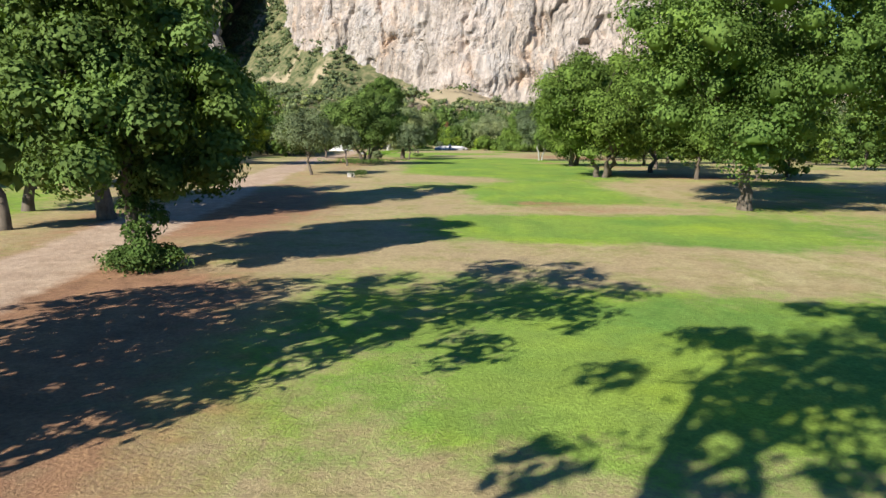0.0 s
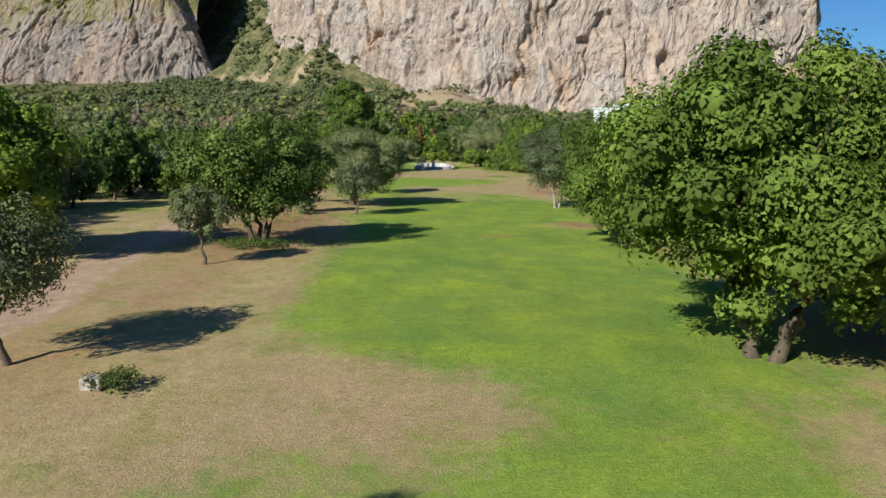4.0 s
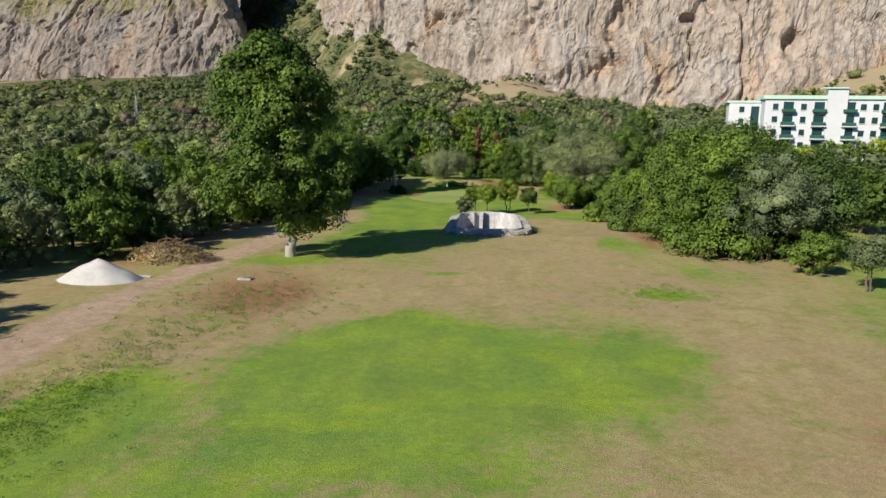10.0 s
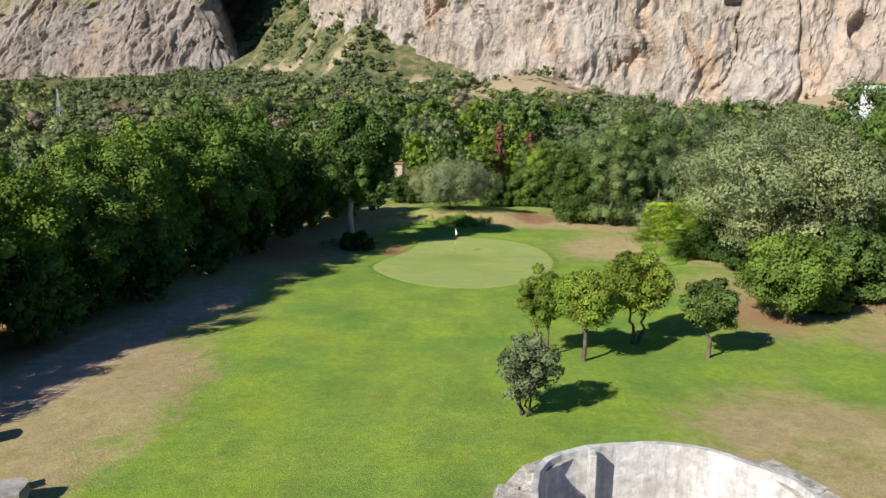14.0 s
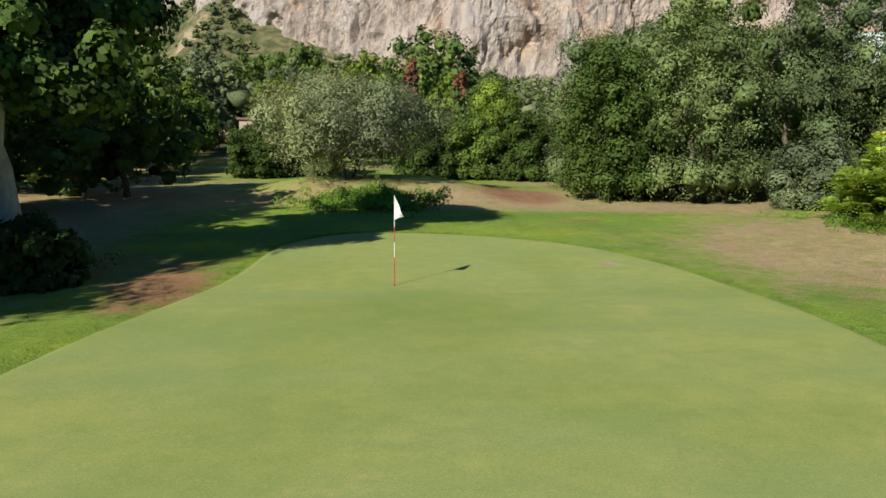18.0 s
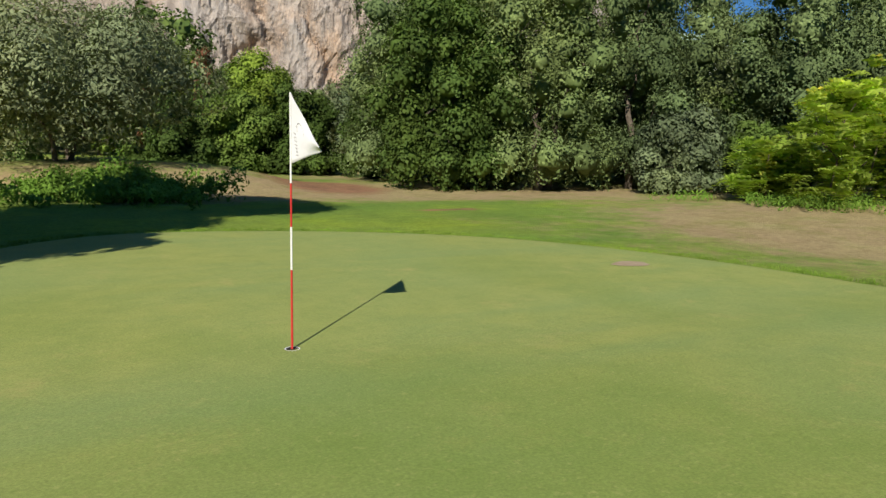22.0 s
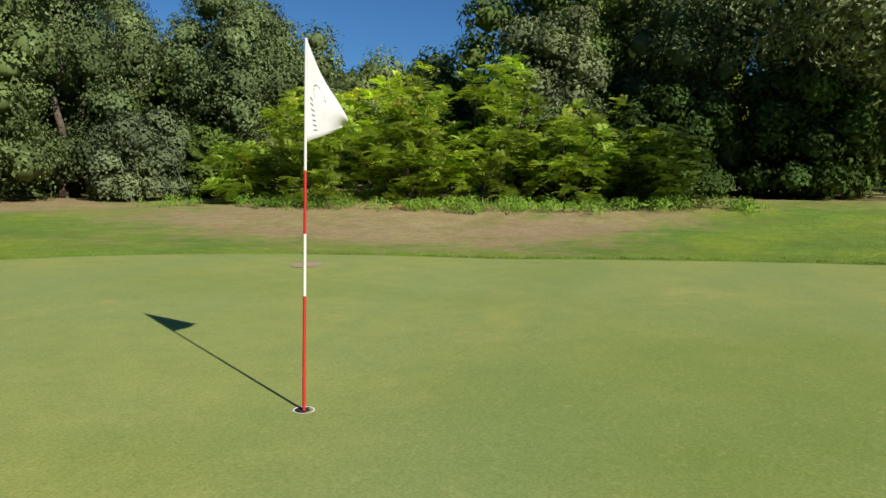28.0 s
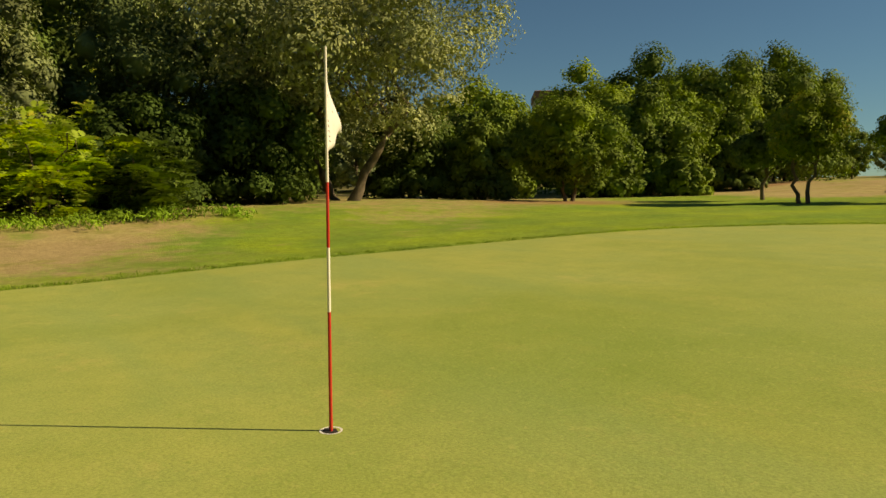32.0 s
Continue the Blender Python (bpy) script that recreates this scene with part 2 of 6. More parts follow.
LEAF = {
    "broad": leaf_material("broad_leaf", (0.05, 0.085, 0.022), (0.135, 0.195, 0.05)),
    "carob": leaf_material("carob_leaf", (0.052, 0.092, 0.018), (0.165, 0.235, 0.048)),
    "plane": leaf_material("plane_leaf", (0.05, 0.088, 0.02), (0.135, 0.2, 0.045)),
    "olive": leaf_material("olive_leaf", (0.08, 0.108, 0.05), (0.2, 0.235, 0.118), rough=0.6, through_light=0.1),
    "hedge_olive": leaf_material("hedge_olive_leaf", (0.075, 0.11, 0.04), (0.2, 0.255, 0.1), rough=0.6, through_light=0.1),
    "pale_olive": leaf_material("pale_olive_leaf", (0.14, 0.17, 0.085), (0.275, 0.31, 0.165), rough=0.6, through_light=0.1),
    "sumac": leaf_material("sumac_leaf", (0.24, 0.33, 0.05), (0.46, 0.54, 0.1), (0.58, 0.51, 0.09), -0.08, through_light=0.42),
    "bright": leaf_material("bright_leaf", (0.075, 0.13, 0.018), (0.21, 0.28, 0.045)),
    "citrus": leaf_material("citrus_leaf", (0.12, 0.18, 0.02), (0.3, 0.37, 0.055), (0.32, 0.3, 0.05), 0.0),
    "gold": leaf_material("golden_leaf", (0.08, 0.115, 0.016), (0.21, 0.23, 0.045), (0.27, 0.22, 0.045), 0.0),
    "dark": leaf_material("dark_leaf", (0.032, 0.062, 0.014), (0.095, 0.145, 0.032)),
    "red": leaf_material("dead_leaf", (0.13, 0.065, 0.04), (0.25, 0.12, 0.075)),
    # distance haze is put into these three far colours, paler and greyer
    "far_dark": leaf_material("hazed_dark_leaf", (0.075, 0.095, 0.045), (0.16, 0.195, 0.085)),
    "far_grey": leaf_material("hazed_grey_leaf", (0.1, 0.115, 0.066), (0.2, 0.22, 0.125)),
    "far_green": leaf_material("hazed_green_leaf", (0.1, 0.13, 0.045), (0.23, 0.27, 0.1)),
    "bare": leaf_material("bare_twig", (0.13, 0.1, 0.07), (0.27, 0.215, 0.155)),
    "scrub": leaf_material("scrub_leaf", (0.05, 0.075, 0.024), (0.14, 0.175, 0.055)),
}


def bark_material(name, dark, light):
    m, n, l, b = material(name, 0.9, 0.2)
    v = ntex(n, l, 9.0, 6.0, 0.65, n.new("ShaderNodeTexCoord").outputs["Object"], (1.0, 1.0, 0.25))
    big = ntex(n, l, 2.5, 3.0)
    l.new(mix(n, l, 0.45, ramp(n, l, v, [(0.3, dark), (0.7, light)]), ramp(n, l, big, [(0.35, dark), (0.65, light)])), b.inputs["Base Color"])
    bump(n, l, b, v, 0.7, 0.03)
    return m


BARK = bark_material("grey_brown_bark", (0.07, 0.055, 0.04), (0.2, 0.165, 0.125))
PALE_BARK = bark_material("pale_plane_bark", (0.24, 0.22, 0.18), (0.52, 0.49, 0.42))

# ground: grass, dry turf, bare soil and track, told apart by fields on the mesh
def ground_material():
    m, n, l, b = material("turf_and_soil", 0.95, 0.05)

    def field(name):
        a = n.new("ShaderNodeAttribute")
        a.attribute_name = name
        return a.outputs["Fac"]
    fine = ntex(n, l, 14.0, 6.0, 0.7)
    mid = ntex(n, l, 1.3, 5.0, 0.6)
    wide = ntex(n, l, 0.22, 4.0, 0.55)
    streak = ntex(n, l, 0.9, 3.0, 0.5, None, (1.0, 0.3, 1.0))
    lush = calc(n, l, "ADD", field("lush"), calc(n, l, "MULTIPLY", calc(n, l, "SUBTRACT", mid, 0.5), 0.95))
    lush = calc(n, l, "ADD", lush, calc(n, l, "MULTIPLY", calc(n, l, "SUBTRACT", fine, 0.5), 0.6))
    green = mix(n, l, ramp(n, l, wide, [(0.35, 0.0), (0.65, 1.0)]), (0.165, 0.285, 0.055), (0.26, 0.355, 0.06))
    green = mix(n, l, ramp(n, l, streak, [(0.4, 0.0), (0.72, 0.7)]), green, (0.19, 0.26, 0.055))
    green = mix(n, l, ramp(n, l, ntex(n, l, 0.45, 3.0), [(0.5, 0.0), (0.78, 0.6)]), green, (0.32, 0.425, 0.04))
    green = mix(n, l, ramp(n, l, ntex(n, l, 0.35, 5.0, 0.62, None, (0.45, 1.0, 1.0)), [(0.5, 0.0), (0.7, 0.5)]), green, (0.33, 0.42, 0.035))
    green = mix(n, l, ramp(n, l, ntex(n, l, 0.3, 5.0, 0.65, None, (1.0, 0.6, 1.0)), [(0.34, 0.5), (0.48, 0.0)]), green, (0.12, 0.23, 0.045))
    dry = mix(n, l, ramp(n, l, mid, [(0.3, 0.0), (0.7, 1.0)]), (0.38, 0.305, 0.145), (0.48, 0.4, 0.2))
    dry = mix(n, l, ramp(n, l, streak, [(0.4, 0.0), (0.7, 0.6)]), dry, (0.37, 0.275, 0.135))
    dry = mix(n, l, ramp(n, l, ntex(n, l, 0.13, 5.0, 0.62), [(0.44, 0.0), (0.58, 0.75)]), dry, (0.41, 0.308, 0.172))
    dry = mix(n, l, ramp(n, l, ntex(n, l, 0.6, 6.0, 0.7), [(0.5, 0.0), (0.68, 0.75)]), dry, (0.25, 0.27, 0.07))
    col = mix(n, l, ramp(n, l, lush, [(0.3, 0.0), (0.68, 1.0)]), dry, green)
    soil = mix(n, l, ramp(n, l, mid, [(0.3, 0.0), (0.7, 1.0)]), (0.235, 0.125, 0.075), (0.41, 0.22, 0.125))
    red = calc(n, l, "ADD", field("soil"), calc(n, l, "MULTIPLY", calc(n, l, "SUBTRACT", mid, 0.5), 0.8))
    col = mix(n, l, ramp(n, l, red, [(0.35, 0.0), (0.7, 0.9)]), col, soil)
    track = mix(n, l, ramp(n, l, mid, [(0.3, 0.0), (0.7, 1.0)]), (0.41, 0.29, 0.195), (0.54, 0.405, 0.285))
    tr = calc(n, l, "ADD", field("track"), calc(n, l, "MULTIPLY", calc(n, l, "SUBTRACT", mid, 0.5), 0.7))
    col = mix(n, l, ramp(n, l, tr, [(0.4, 0.0), (0.7, 1.0)]), col, track)
    wild = mix(n, l, ramp(n, l, wide, [(0.42, 0.0), (0.62, 1.0)]), (0.09, 0.105, 0.045), (0.2, 0.18, 0.09))
    straw = mix(n, l, mid, (0.31, 0.25, 0.15), (0.43, 0.35, 0.22))
    st = calc(n, l, "ADD", field("straw"), calc(n, l, "MULTIPLY", calc(n, l, "SUBTRACT", ntex(n, l, 0.12, 5.0, 0.65), 0.5), 0.9))
    wild = mix(n, l, ramp(n, l, st, [(0.4, 0.0), (0.6, 1.0)]), wild, straw)
    col = mix(n, l, field("wild"), col, wild)
    col = mix(n, l, 1.0, col, ramp(n, l, fine, [(0.25, 0.64), (0.75, 1.32)]), "MULTIPLY")
    col = mix(n, l, 1.0, col, ramp(n, l, ntex(n, l, 3.2, 7.0, 0.72), [(0.34, 0.86), (0.66, 1.13)]), "MULTIPLY")
    l.new(col, b.inputs["Base Color"])
    bump(n, l, b, fine, 0.6, 0.07)
    return m


def plain(name, c1, c2, scale=6.0, rough=0.8, spec=0.3, bumpy=0.3, metal=0.0, dist=0.02):
    m, n, l, b = material(name, rough, spec, metal)
    f = ntex(n, l, scale, 6.0, 0.62)
    g = ntex(n, l, scale * 0.17, 3.0)
    l.new(mix(n, l, 0.5, ramp(n, l, f, [(0.3, c1), (0.7, c2)]), ramp(n, l, g, [(0.35, c1), (0.65, c2)])), b.inputs["Base Color"])
    if bumpy:
        bump(n, l, b, f, bumpy, dist)
    return m


def green_material():
    m, n, l, b = material("close_mown_green", 0.9, 0.15)
    fine = ntex(n, l, 55.0, 5.0, 0.75)
    mid = ntex(n, l, 2.2, 5.0, 0.65)
    wide = ntex(n, l, 0.32, 3.0)
    col = mix(n, l, ramp(n, l, mid, [(0.3, 0.0), (0.72, 1.0)]), (0.29, 0.35, 0.098), (0.385, 0.415, 0.12))
    col = mix(n, l, ramp(n, l, wide, [(0.4, 0.0), (0.7, 0.6)]), col, (0.265, 0.36, 0.125))
    col = mix(n, l, ramp(n, l, ntex(n, l, 0.8, 6.0, 0.8), [(0.56, 0.0), (0.7, 0.7)]), col, (0.47, 0.43, 0.15))
    col = mix(n, l, ramp(n, l, ntex(n, l, 0.7, 4.0, 0.6, None, (0.25, 1.0, 1.0)), [(0.5, 0.0), (0.66, 0.45)]), col, (0.24, 0.34, 0.12))
    deep = n.new("ShaderNodeAttribute")
    deep.attribute_name = "deep"
    col = mix(n, l, calc(n, l, "MULTIPLY", deep.outputs["Fac"], ramp(n, l, ntex(n, l, 0.9, 5.0, 0.7), [(0.3, 0.55), (0.65, 1.0)])), col, (0.2, 0.29, 0.055))
    grit = ntex(n, l, 17.0, 4.0, 0.7)
    col = mix(n, l, 1.0, col, ramp(n, l, fine, [(0.3, 0.74), (0.7, 1.22)]), "MULTIPLY")
    col = mix(n, l, ramp(n, l, grit, [(0.58, 0.0), (0.72, 0.5)]), col, (0.46, 0.46, 0.16))
    col = mix(n, l, ramp(n, l, grit, [(0.28, 0.5), (0.42, 0.0)]), col, (0.19, 0.29, 0.06))
    l.new(col, b.inputs["Base Color"])
    bump(n, l, b, fine, 0.35, 0.008)
    return m


def cliff_material(name, tone):
    m, n, l, b = material(name, 0.92, 0.12)
    pos = n.new("ShaderNodeNewGeometry").outputs["Position"]
    big = ntex(n, l, 0.014, 6.0, 0.6)
    streak = ntex(n, l, 0.13, 9.0, 0.72, pos, (1.0, 1.0, 0.16))
    grain = ntex(n, l, 0.5, 9.0, 0.8)
    warp = ntex(n, l, 0.05, 10.0, 0.7, pos, (1.0, 1.0, 0.4))
    seam = ntex(n, l, 0.035, 8.0, 0.66, pos, (1.0, 1.0, 0.75))
    col = mix(n, l, ramp(n, l, streak, [(0.34, 0.0), (0.66, 1.0)]), (0.32, 0.28, 0.24), (0.5, 0.435, 0.375))
    col = mix(n, l, ramp(n, l, big, [(0.45, 0.0), (0.62, 0.7)]), col, (0.53, 0.4, 0.315))
    col = mix(n, l, ramp(n, l, ntex(n, l, 0.03, 9.0, 0.72, pos, (1.0, 1.0, 0.4)), [(0.53, 0.0), (0.7, 0.8)]), col, (0.58, 0.375, 0.225))
    col = mix(n, l, ramp(n, l, ntex(n, l, 0.028, 7.0, 0.68), [(0.46, 0.0), (0.62, 0.8)]), col, (0.43, 0.41, 0.39))
    col = mix(n, l, ramp(n, l, ntex(n, l, 0.09, 8.0, 0.7, pos, (1.0, 1.0, 0.07)), [(0.5, 0.0), (0.64, 0.6)]), col, (0.19, 0.17, 0.15))
    for line, wide, deep in ((warp, 0.008, 0.55), (seam, 0.006, 0.7)):
        gap = calc(n, l, "ABSOLUTE", calc(n, l, "SUBTRACT", line, 0.5), 0.0)
        col = mix(n, l, ramp(n, l, gap, [(wide * 0.3, deep), (wide * 2.2, 0.0)]), col, (0.17, 0.145, 0.125))
    col = mix(n, l, ramp(n, l, ntex(n, l, 0.2, 10.0, 0.78, pos, (1.0, 1.0, 0.4)), [(0.34, 0.6), (0.41, 0.0)]), col, (0.2, 0.175, 0.15))
    col = mix(n, l, 1.0, col, ramp(n, l, grain, [(0.3, 0.74), (0.7, 1.22)]), "MULTIPLY")
    col = mix(n, l, 1.0, col, tone, "MULTIPLY")
    f = n.new("ShaderNodeAttribute")
    f.attribute_name = "scrub"
    sc = calc(n, l, "ADD", f.outputs["Fac"], calc(n, l, "MULTIPLY", calc(n, l, "SUBTRACT", grain, 0.5), 1.0))
    col = mix(n, l, ramp(n, l, sc, [(0.5, 0.0), (0.62, 1.0)]), col, mix(n, l, ramp(n, l, grain, [(0.4, 0.0), (0.6, 1.0)]), (0.06, 0.075, 0.03), (0.3, 0.26, 0.12)))
    l.new(col, b.inputs["Base Color"])
    h = calc(n, l, "ADD", calc(n, l, "MULTIPLY", streak, 1.2), calc(n, l, "ADD", grain, calc(n, l, "MULTIPLY", warp, 2.0)))
    bump(n, l, b, h, 0.6, 0.6)
    return m


M_GROUND, M_GREEN = ground_material(), green_material()
M_CLIFF, M_GREY_CLIFF = cliff_material("limestone_cliff", (0.96, 0.94, 0.9)), cliff_material("grey_limestone_cliff", (0.7, 0.69, 0.68))
def weathered(name, dark, light, stain, scale, drip=1.0, amount=0.8):
    """Old masonry or plaster: grain, blotches and dark stains; drip below 1 draws the stains out downwards."""
    m, n, l, b = material(name, 0.94, 0.1)
    pos = n.new("ShaderNodeNewGeometry").outputs["Position"]
    grain = ntex(n, l, scale * 5, 7.0, 0.7)
    blotch = ntex(n, l, scale, 5.0, 0.65)
    col = mix(n, l, ramp(n, l, blotch, [(0.3, 0.0), (0.68, 1.0)]), dark, light)
    col = mix(n, l, 1.0, col, ramp(n, l, grain, [(0.28, 0.62), (0.7, 1.25)]), "MULTIPLY")
    run = ntex(n, l, scale * 1.6, 8.0, 0.75, pos, (1.0, 1.0, drip))
    col = mix(n, l, ramp(n, l, run, [(0.48, 0.0), (0.62, amount)]), col, stain)
    l.new(col, b.inputs["Base Color"])
    bump(n, l, b, calc(n, l, "ADD", grain, blotch), 0.8, 0.05)
    return m


M_STONE = weathered("weathered_limestone_block", (0.34, 0.31, 0.265), (0.66, 0.62, 0.55), (0.13, 0.12, 0.1), 2.2, 1.0, 0.6)
M_PLASTER = weathered("whitewashed_basin_plaster", (0.46, 0.44, 0.42), (0.7, 0.68, 0.65), (0.26, 0.24, 0.22), 0.9, 0.16, 0.5)
M_FLOOR = weathered("silted_basin_floor", (0.36, 0.345, 0.33), (0.6, 0.58, 0.55), (0.2, 0.19, 0.17), 0.8, 1.0, 0.55)
M_WHITE = plain("white_painted_render", (0.6, 0.615, 0.61), (0.7, 0.71, 0.705), 0.8, 0.8, 0.3, 0.0)
M_MINT = plain("pale_green_roof_edge", (0.5, 0.68, 0.56), (0.56, 0.73, 0.62), 0.8, 0.8, 0.3, 0.0)
M_AWNING = plain("dark_green_awning", (0.02, 0.09, 0.06), (0.04, 0.13, 0.09), 2.0, 0.8, 0.3, 0.0)
M_PANE = plain("dark_glass_and_recess", (0.012, 0.04, 0.042), (0.025, 0.075, 0.075), 1.0, 0.12, 0.5, 0.0)
M_ROCK = plain("grey_field_rock", (0.16, 0.145, 0.13), (0.42, 0.4, 0.37), 5.0, 0.92, 0.15, 0.8, 0, 0.03)
M_WOOD = plain("dry_cut_branch", (0.13, 0.08, 0.05), (0.3, 0.2, 0.13), 8.0, 0.9, 0.2, 0.4)
M_SAND = plain("pale_sand_heap", (0.5, 0.48, 0.44), (0.66, 0.64, 0.6), 4.0, 0.95, 0.1, 0.4)
M_REDP = plain("red_flagpole_paint", (0.5, 0.02, 0.02), (0.58, 0.04, 0.035), 20.0, 0.45, 0.5, 0.0)
M_WHITEP = plain("white_flagpole_paint", (0.74, 0.74, 0.72), (0.82, 0.82, 0.8), 20.0, 0.45, 0.5, 0.0)
M_CLOTH = plain("white_flag_cloth", (0.62, 0.62, 0.625), (0.7, 0.7, 0.705), 30.0, 0.9, 0.2, 0.05)
M_INK_SHADE = plain("black_print_and_hole_shade", (0.02, 0.02, 0.02), (0.04, 0.04, 0.04), 20.0, 0.8, 0.2, 0.0)
M_METAL = plain("grey_galvanised_steel", (0.4, 0.41, 0.42), (0.5, 0.51, 0.52), 6.0, 0.45, 0.5, 0.05, 0.8)
M_TILE = plain("terracotta_roof", (0.2, 0.12, 0.08), (0.32, 0.19, 0.13), 4.0, 0.9, 0.2, 0.3)
M_OCHRE = plain("ochre_plaster", (0.42, 0.36, 0.26), (0.55, 0.48, 0.36), 2.0, 0.9, 0.2, 0.2)
M_GRASS = leaf_material("grass_blade", (0.09, 0.17, 0.02), (0.19, 0.28, 0.04))
M_DRYGRASS = leaf_material("dry_grass_blade", (0.26, 0.2, 0.1), (0.42, 0.34, 0.18))
M_WEED = leaf_material("weed_leaf", (0.08, 0.16, 0.02), (0.2, 0.32, 0.05))


# ---- camera-side ground ----
def axis(lo, hi, step, reach, grow=1.22):
    mid = list(np.arange(lo, hi + 1e-6, step))
    up, s, v = [], step, hi
    while v < reach:
        s *= grow
        v += s
        up.append(v)
    down, s, v = [], step, lo
    while v > -reach:
        s *= grow
        v -= s
        down.append(v)
    return np.array(down[::-1] + mid + up)


TRACK = [(-4.6, -82.5), (-6.0, -61.3), (-8.1, -39.5), (-9.0, -25.5), (-9.9, -11.7), (-11.4, 2.8), (-12.6, 20.3), (-14.1, 39.7), (-14.7, 55.4), (-15.0, 67.4), (-15.9, 82.4), (-15.1, 95.9),
         (-14.7, 107.2), (-15.3, 115.5), (-16.8, 125.9), (-17.1, 138.1), (-16.4, 146.8)]


def near_line(x, y, line):
    best = np.full(np.shape(x), 1e9)
    for (ax, ay), (bx, by) in zip(line, line[1:]):
        t = np.clip(((x - ax) * (bx - ax) + (y - ay) * (by - ay)) / ((bx - ax) ** 2 + (by - ay) ** 2), 0, 1)
        best = np.minimum(best, np.hypot(x - ax - t * (bx - ax), y - ay - t * (by - ay)))
    return best


def blot(x, y, cx, cy, rx, ry):
    return np.exp(-(((x - cx) / rx) ** 2 + ((y - cy) / ry) ** 2) ** 1.5)


LUSH = [(12.5, -43.5, 7.0, 5.0, 0.55), (-8.8, 65.5, 3.4, 6.5, 1.2), (2.0, 79.0, 5.0, 1.6, 0.4), (13.5, 76.5, 3.5, 1.2, 0.35), (1.6, 65.6, 3.0, 1.6, 0.3), (11.0, 50.5, 5.5, 6.5, 0.42), (8.2, 63.0, 4.0, 3.0, 0.3), (1.0, 80.5, 3.2, 3.6, 0.6), (17.1, 88.6, 2.4, 1.6, 0.45), (16.3, 113.5, 1.6, 5.0, 0.5), (-3.2, 21.8, 2.2, 1.6, 0.55), (-9.0, 82.0, 3.0, 3.6, 0.35), (7.7, -8.8, 7.45, 10.43, 0.6), (10.6, 13.8, 8.94, 23.84, 0.5), (10.4, -30.0, 5.0, 7.0, 0.45), (4.7, 72.7, 9.5, 5.2, 0.5), (-3.5, 52.4, 4.47, 8.94, 0.5), (17.3, 110.0, 3.28, 5.96, 0.4), (-5.8, 132.4, 7.45, 14.90, 0.55),
        (-1.3, 146.8, 15.40, 12.60, 0.6), (10.7, 160.4, 6.04, 4.83, 0.5), (0.9, 178.8, 6.72, 2.80, 0.4), (15.8, 135.7, 2.98, 4.47, 0.5), (3.2, 93.7, 1.19, 0.74, 0.6), (-9.5, 96.6, 2.98, 2.23, 0.5), (16.6, 89.9, 2.98, 2.38, 0.4), (13.6, 39.7, 4.47, 8.94, 0.3),
        (40.4, 91.4, 8.94, 17.88, 0.6), (12.4, 166.4, 1.3, 0.8, 0.9), (-6.5, 170.3, 10.08, 7.84, 0.3), (-19.2, -39.5, 5.96, 8.94, 0.5), (9.2, -61.3, 7.45, 5.96, 0.35), (15.8, 125.9, 2.38, 4.47, 0.45), (5.4, 138.1, 5.96, 3.87, 0.4), (2.4, 129.2, 2.98, 1.79, 0.5)]
DRY = [(3.0, -34.7, 3.2, 5.5, 0.75), (10.8, -37.8, 6.0, 2.6, 0.7), (18.0, -27.4, 4.0, 6.0, 0.6), (2.0, -48.0, 5.0, 4.0, 0.4), (10.0, -49.5, 6.0, 3.2, 0.5),
       (2.4, -19.3, 7.45, 3.87, 0.7), (-2.0, -46.5, 7.0, 6.71, 0.55), (13.6, -51.9, 8.94, 3.87, 0.6), (19.6, 61.4, 11.92, 13.41, 0.75), (4.7, 91.4, 14.90, 11.92, 0.6), (12.1, 119.6, 8.20, 11.92, 0.8), (14.6, 168.1, 7.4, 7.2, 0.85), (6.2, 59.9, 5.96, 4.47, 0.4), (9.2, 53.9, 8.94, 5.96, 0.45), (10.6, 43.0, 7.45, 5.96, 0.3),
       (-9.5, -5.8, 7.45, 44.70, 0.6), (4.7, -67.5, 7.45, 3.73, 0.4), (-11.7, 52.4, 5.96, 20.86, 0.35), (-10.2, 77.9, 5.96, 11.92, 0.4), (15.9, 17.0, 4.47, 2.98, 0.5), (-11.8, 122.6, 5.21, 17.88, 0.5), (4.6, 186.2, 13.44, 5.60, 0.5), (23.6, 161.5, 5.98, 9.56, 0.5), (-3.5, 82.4, 5.96, 4.47, 0.4), (9.0, 170.3, 3.36, 3.36, 0.35)]
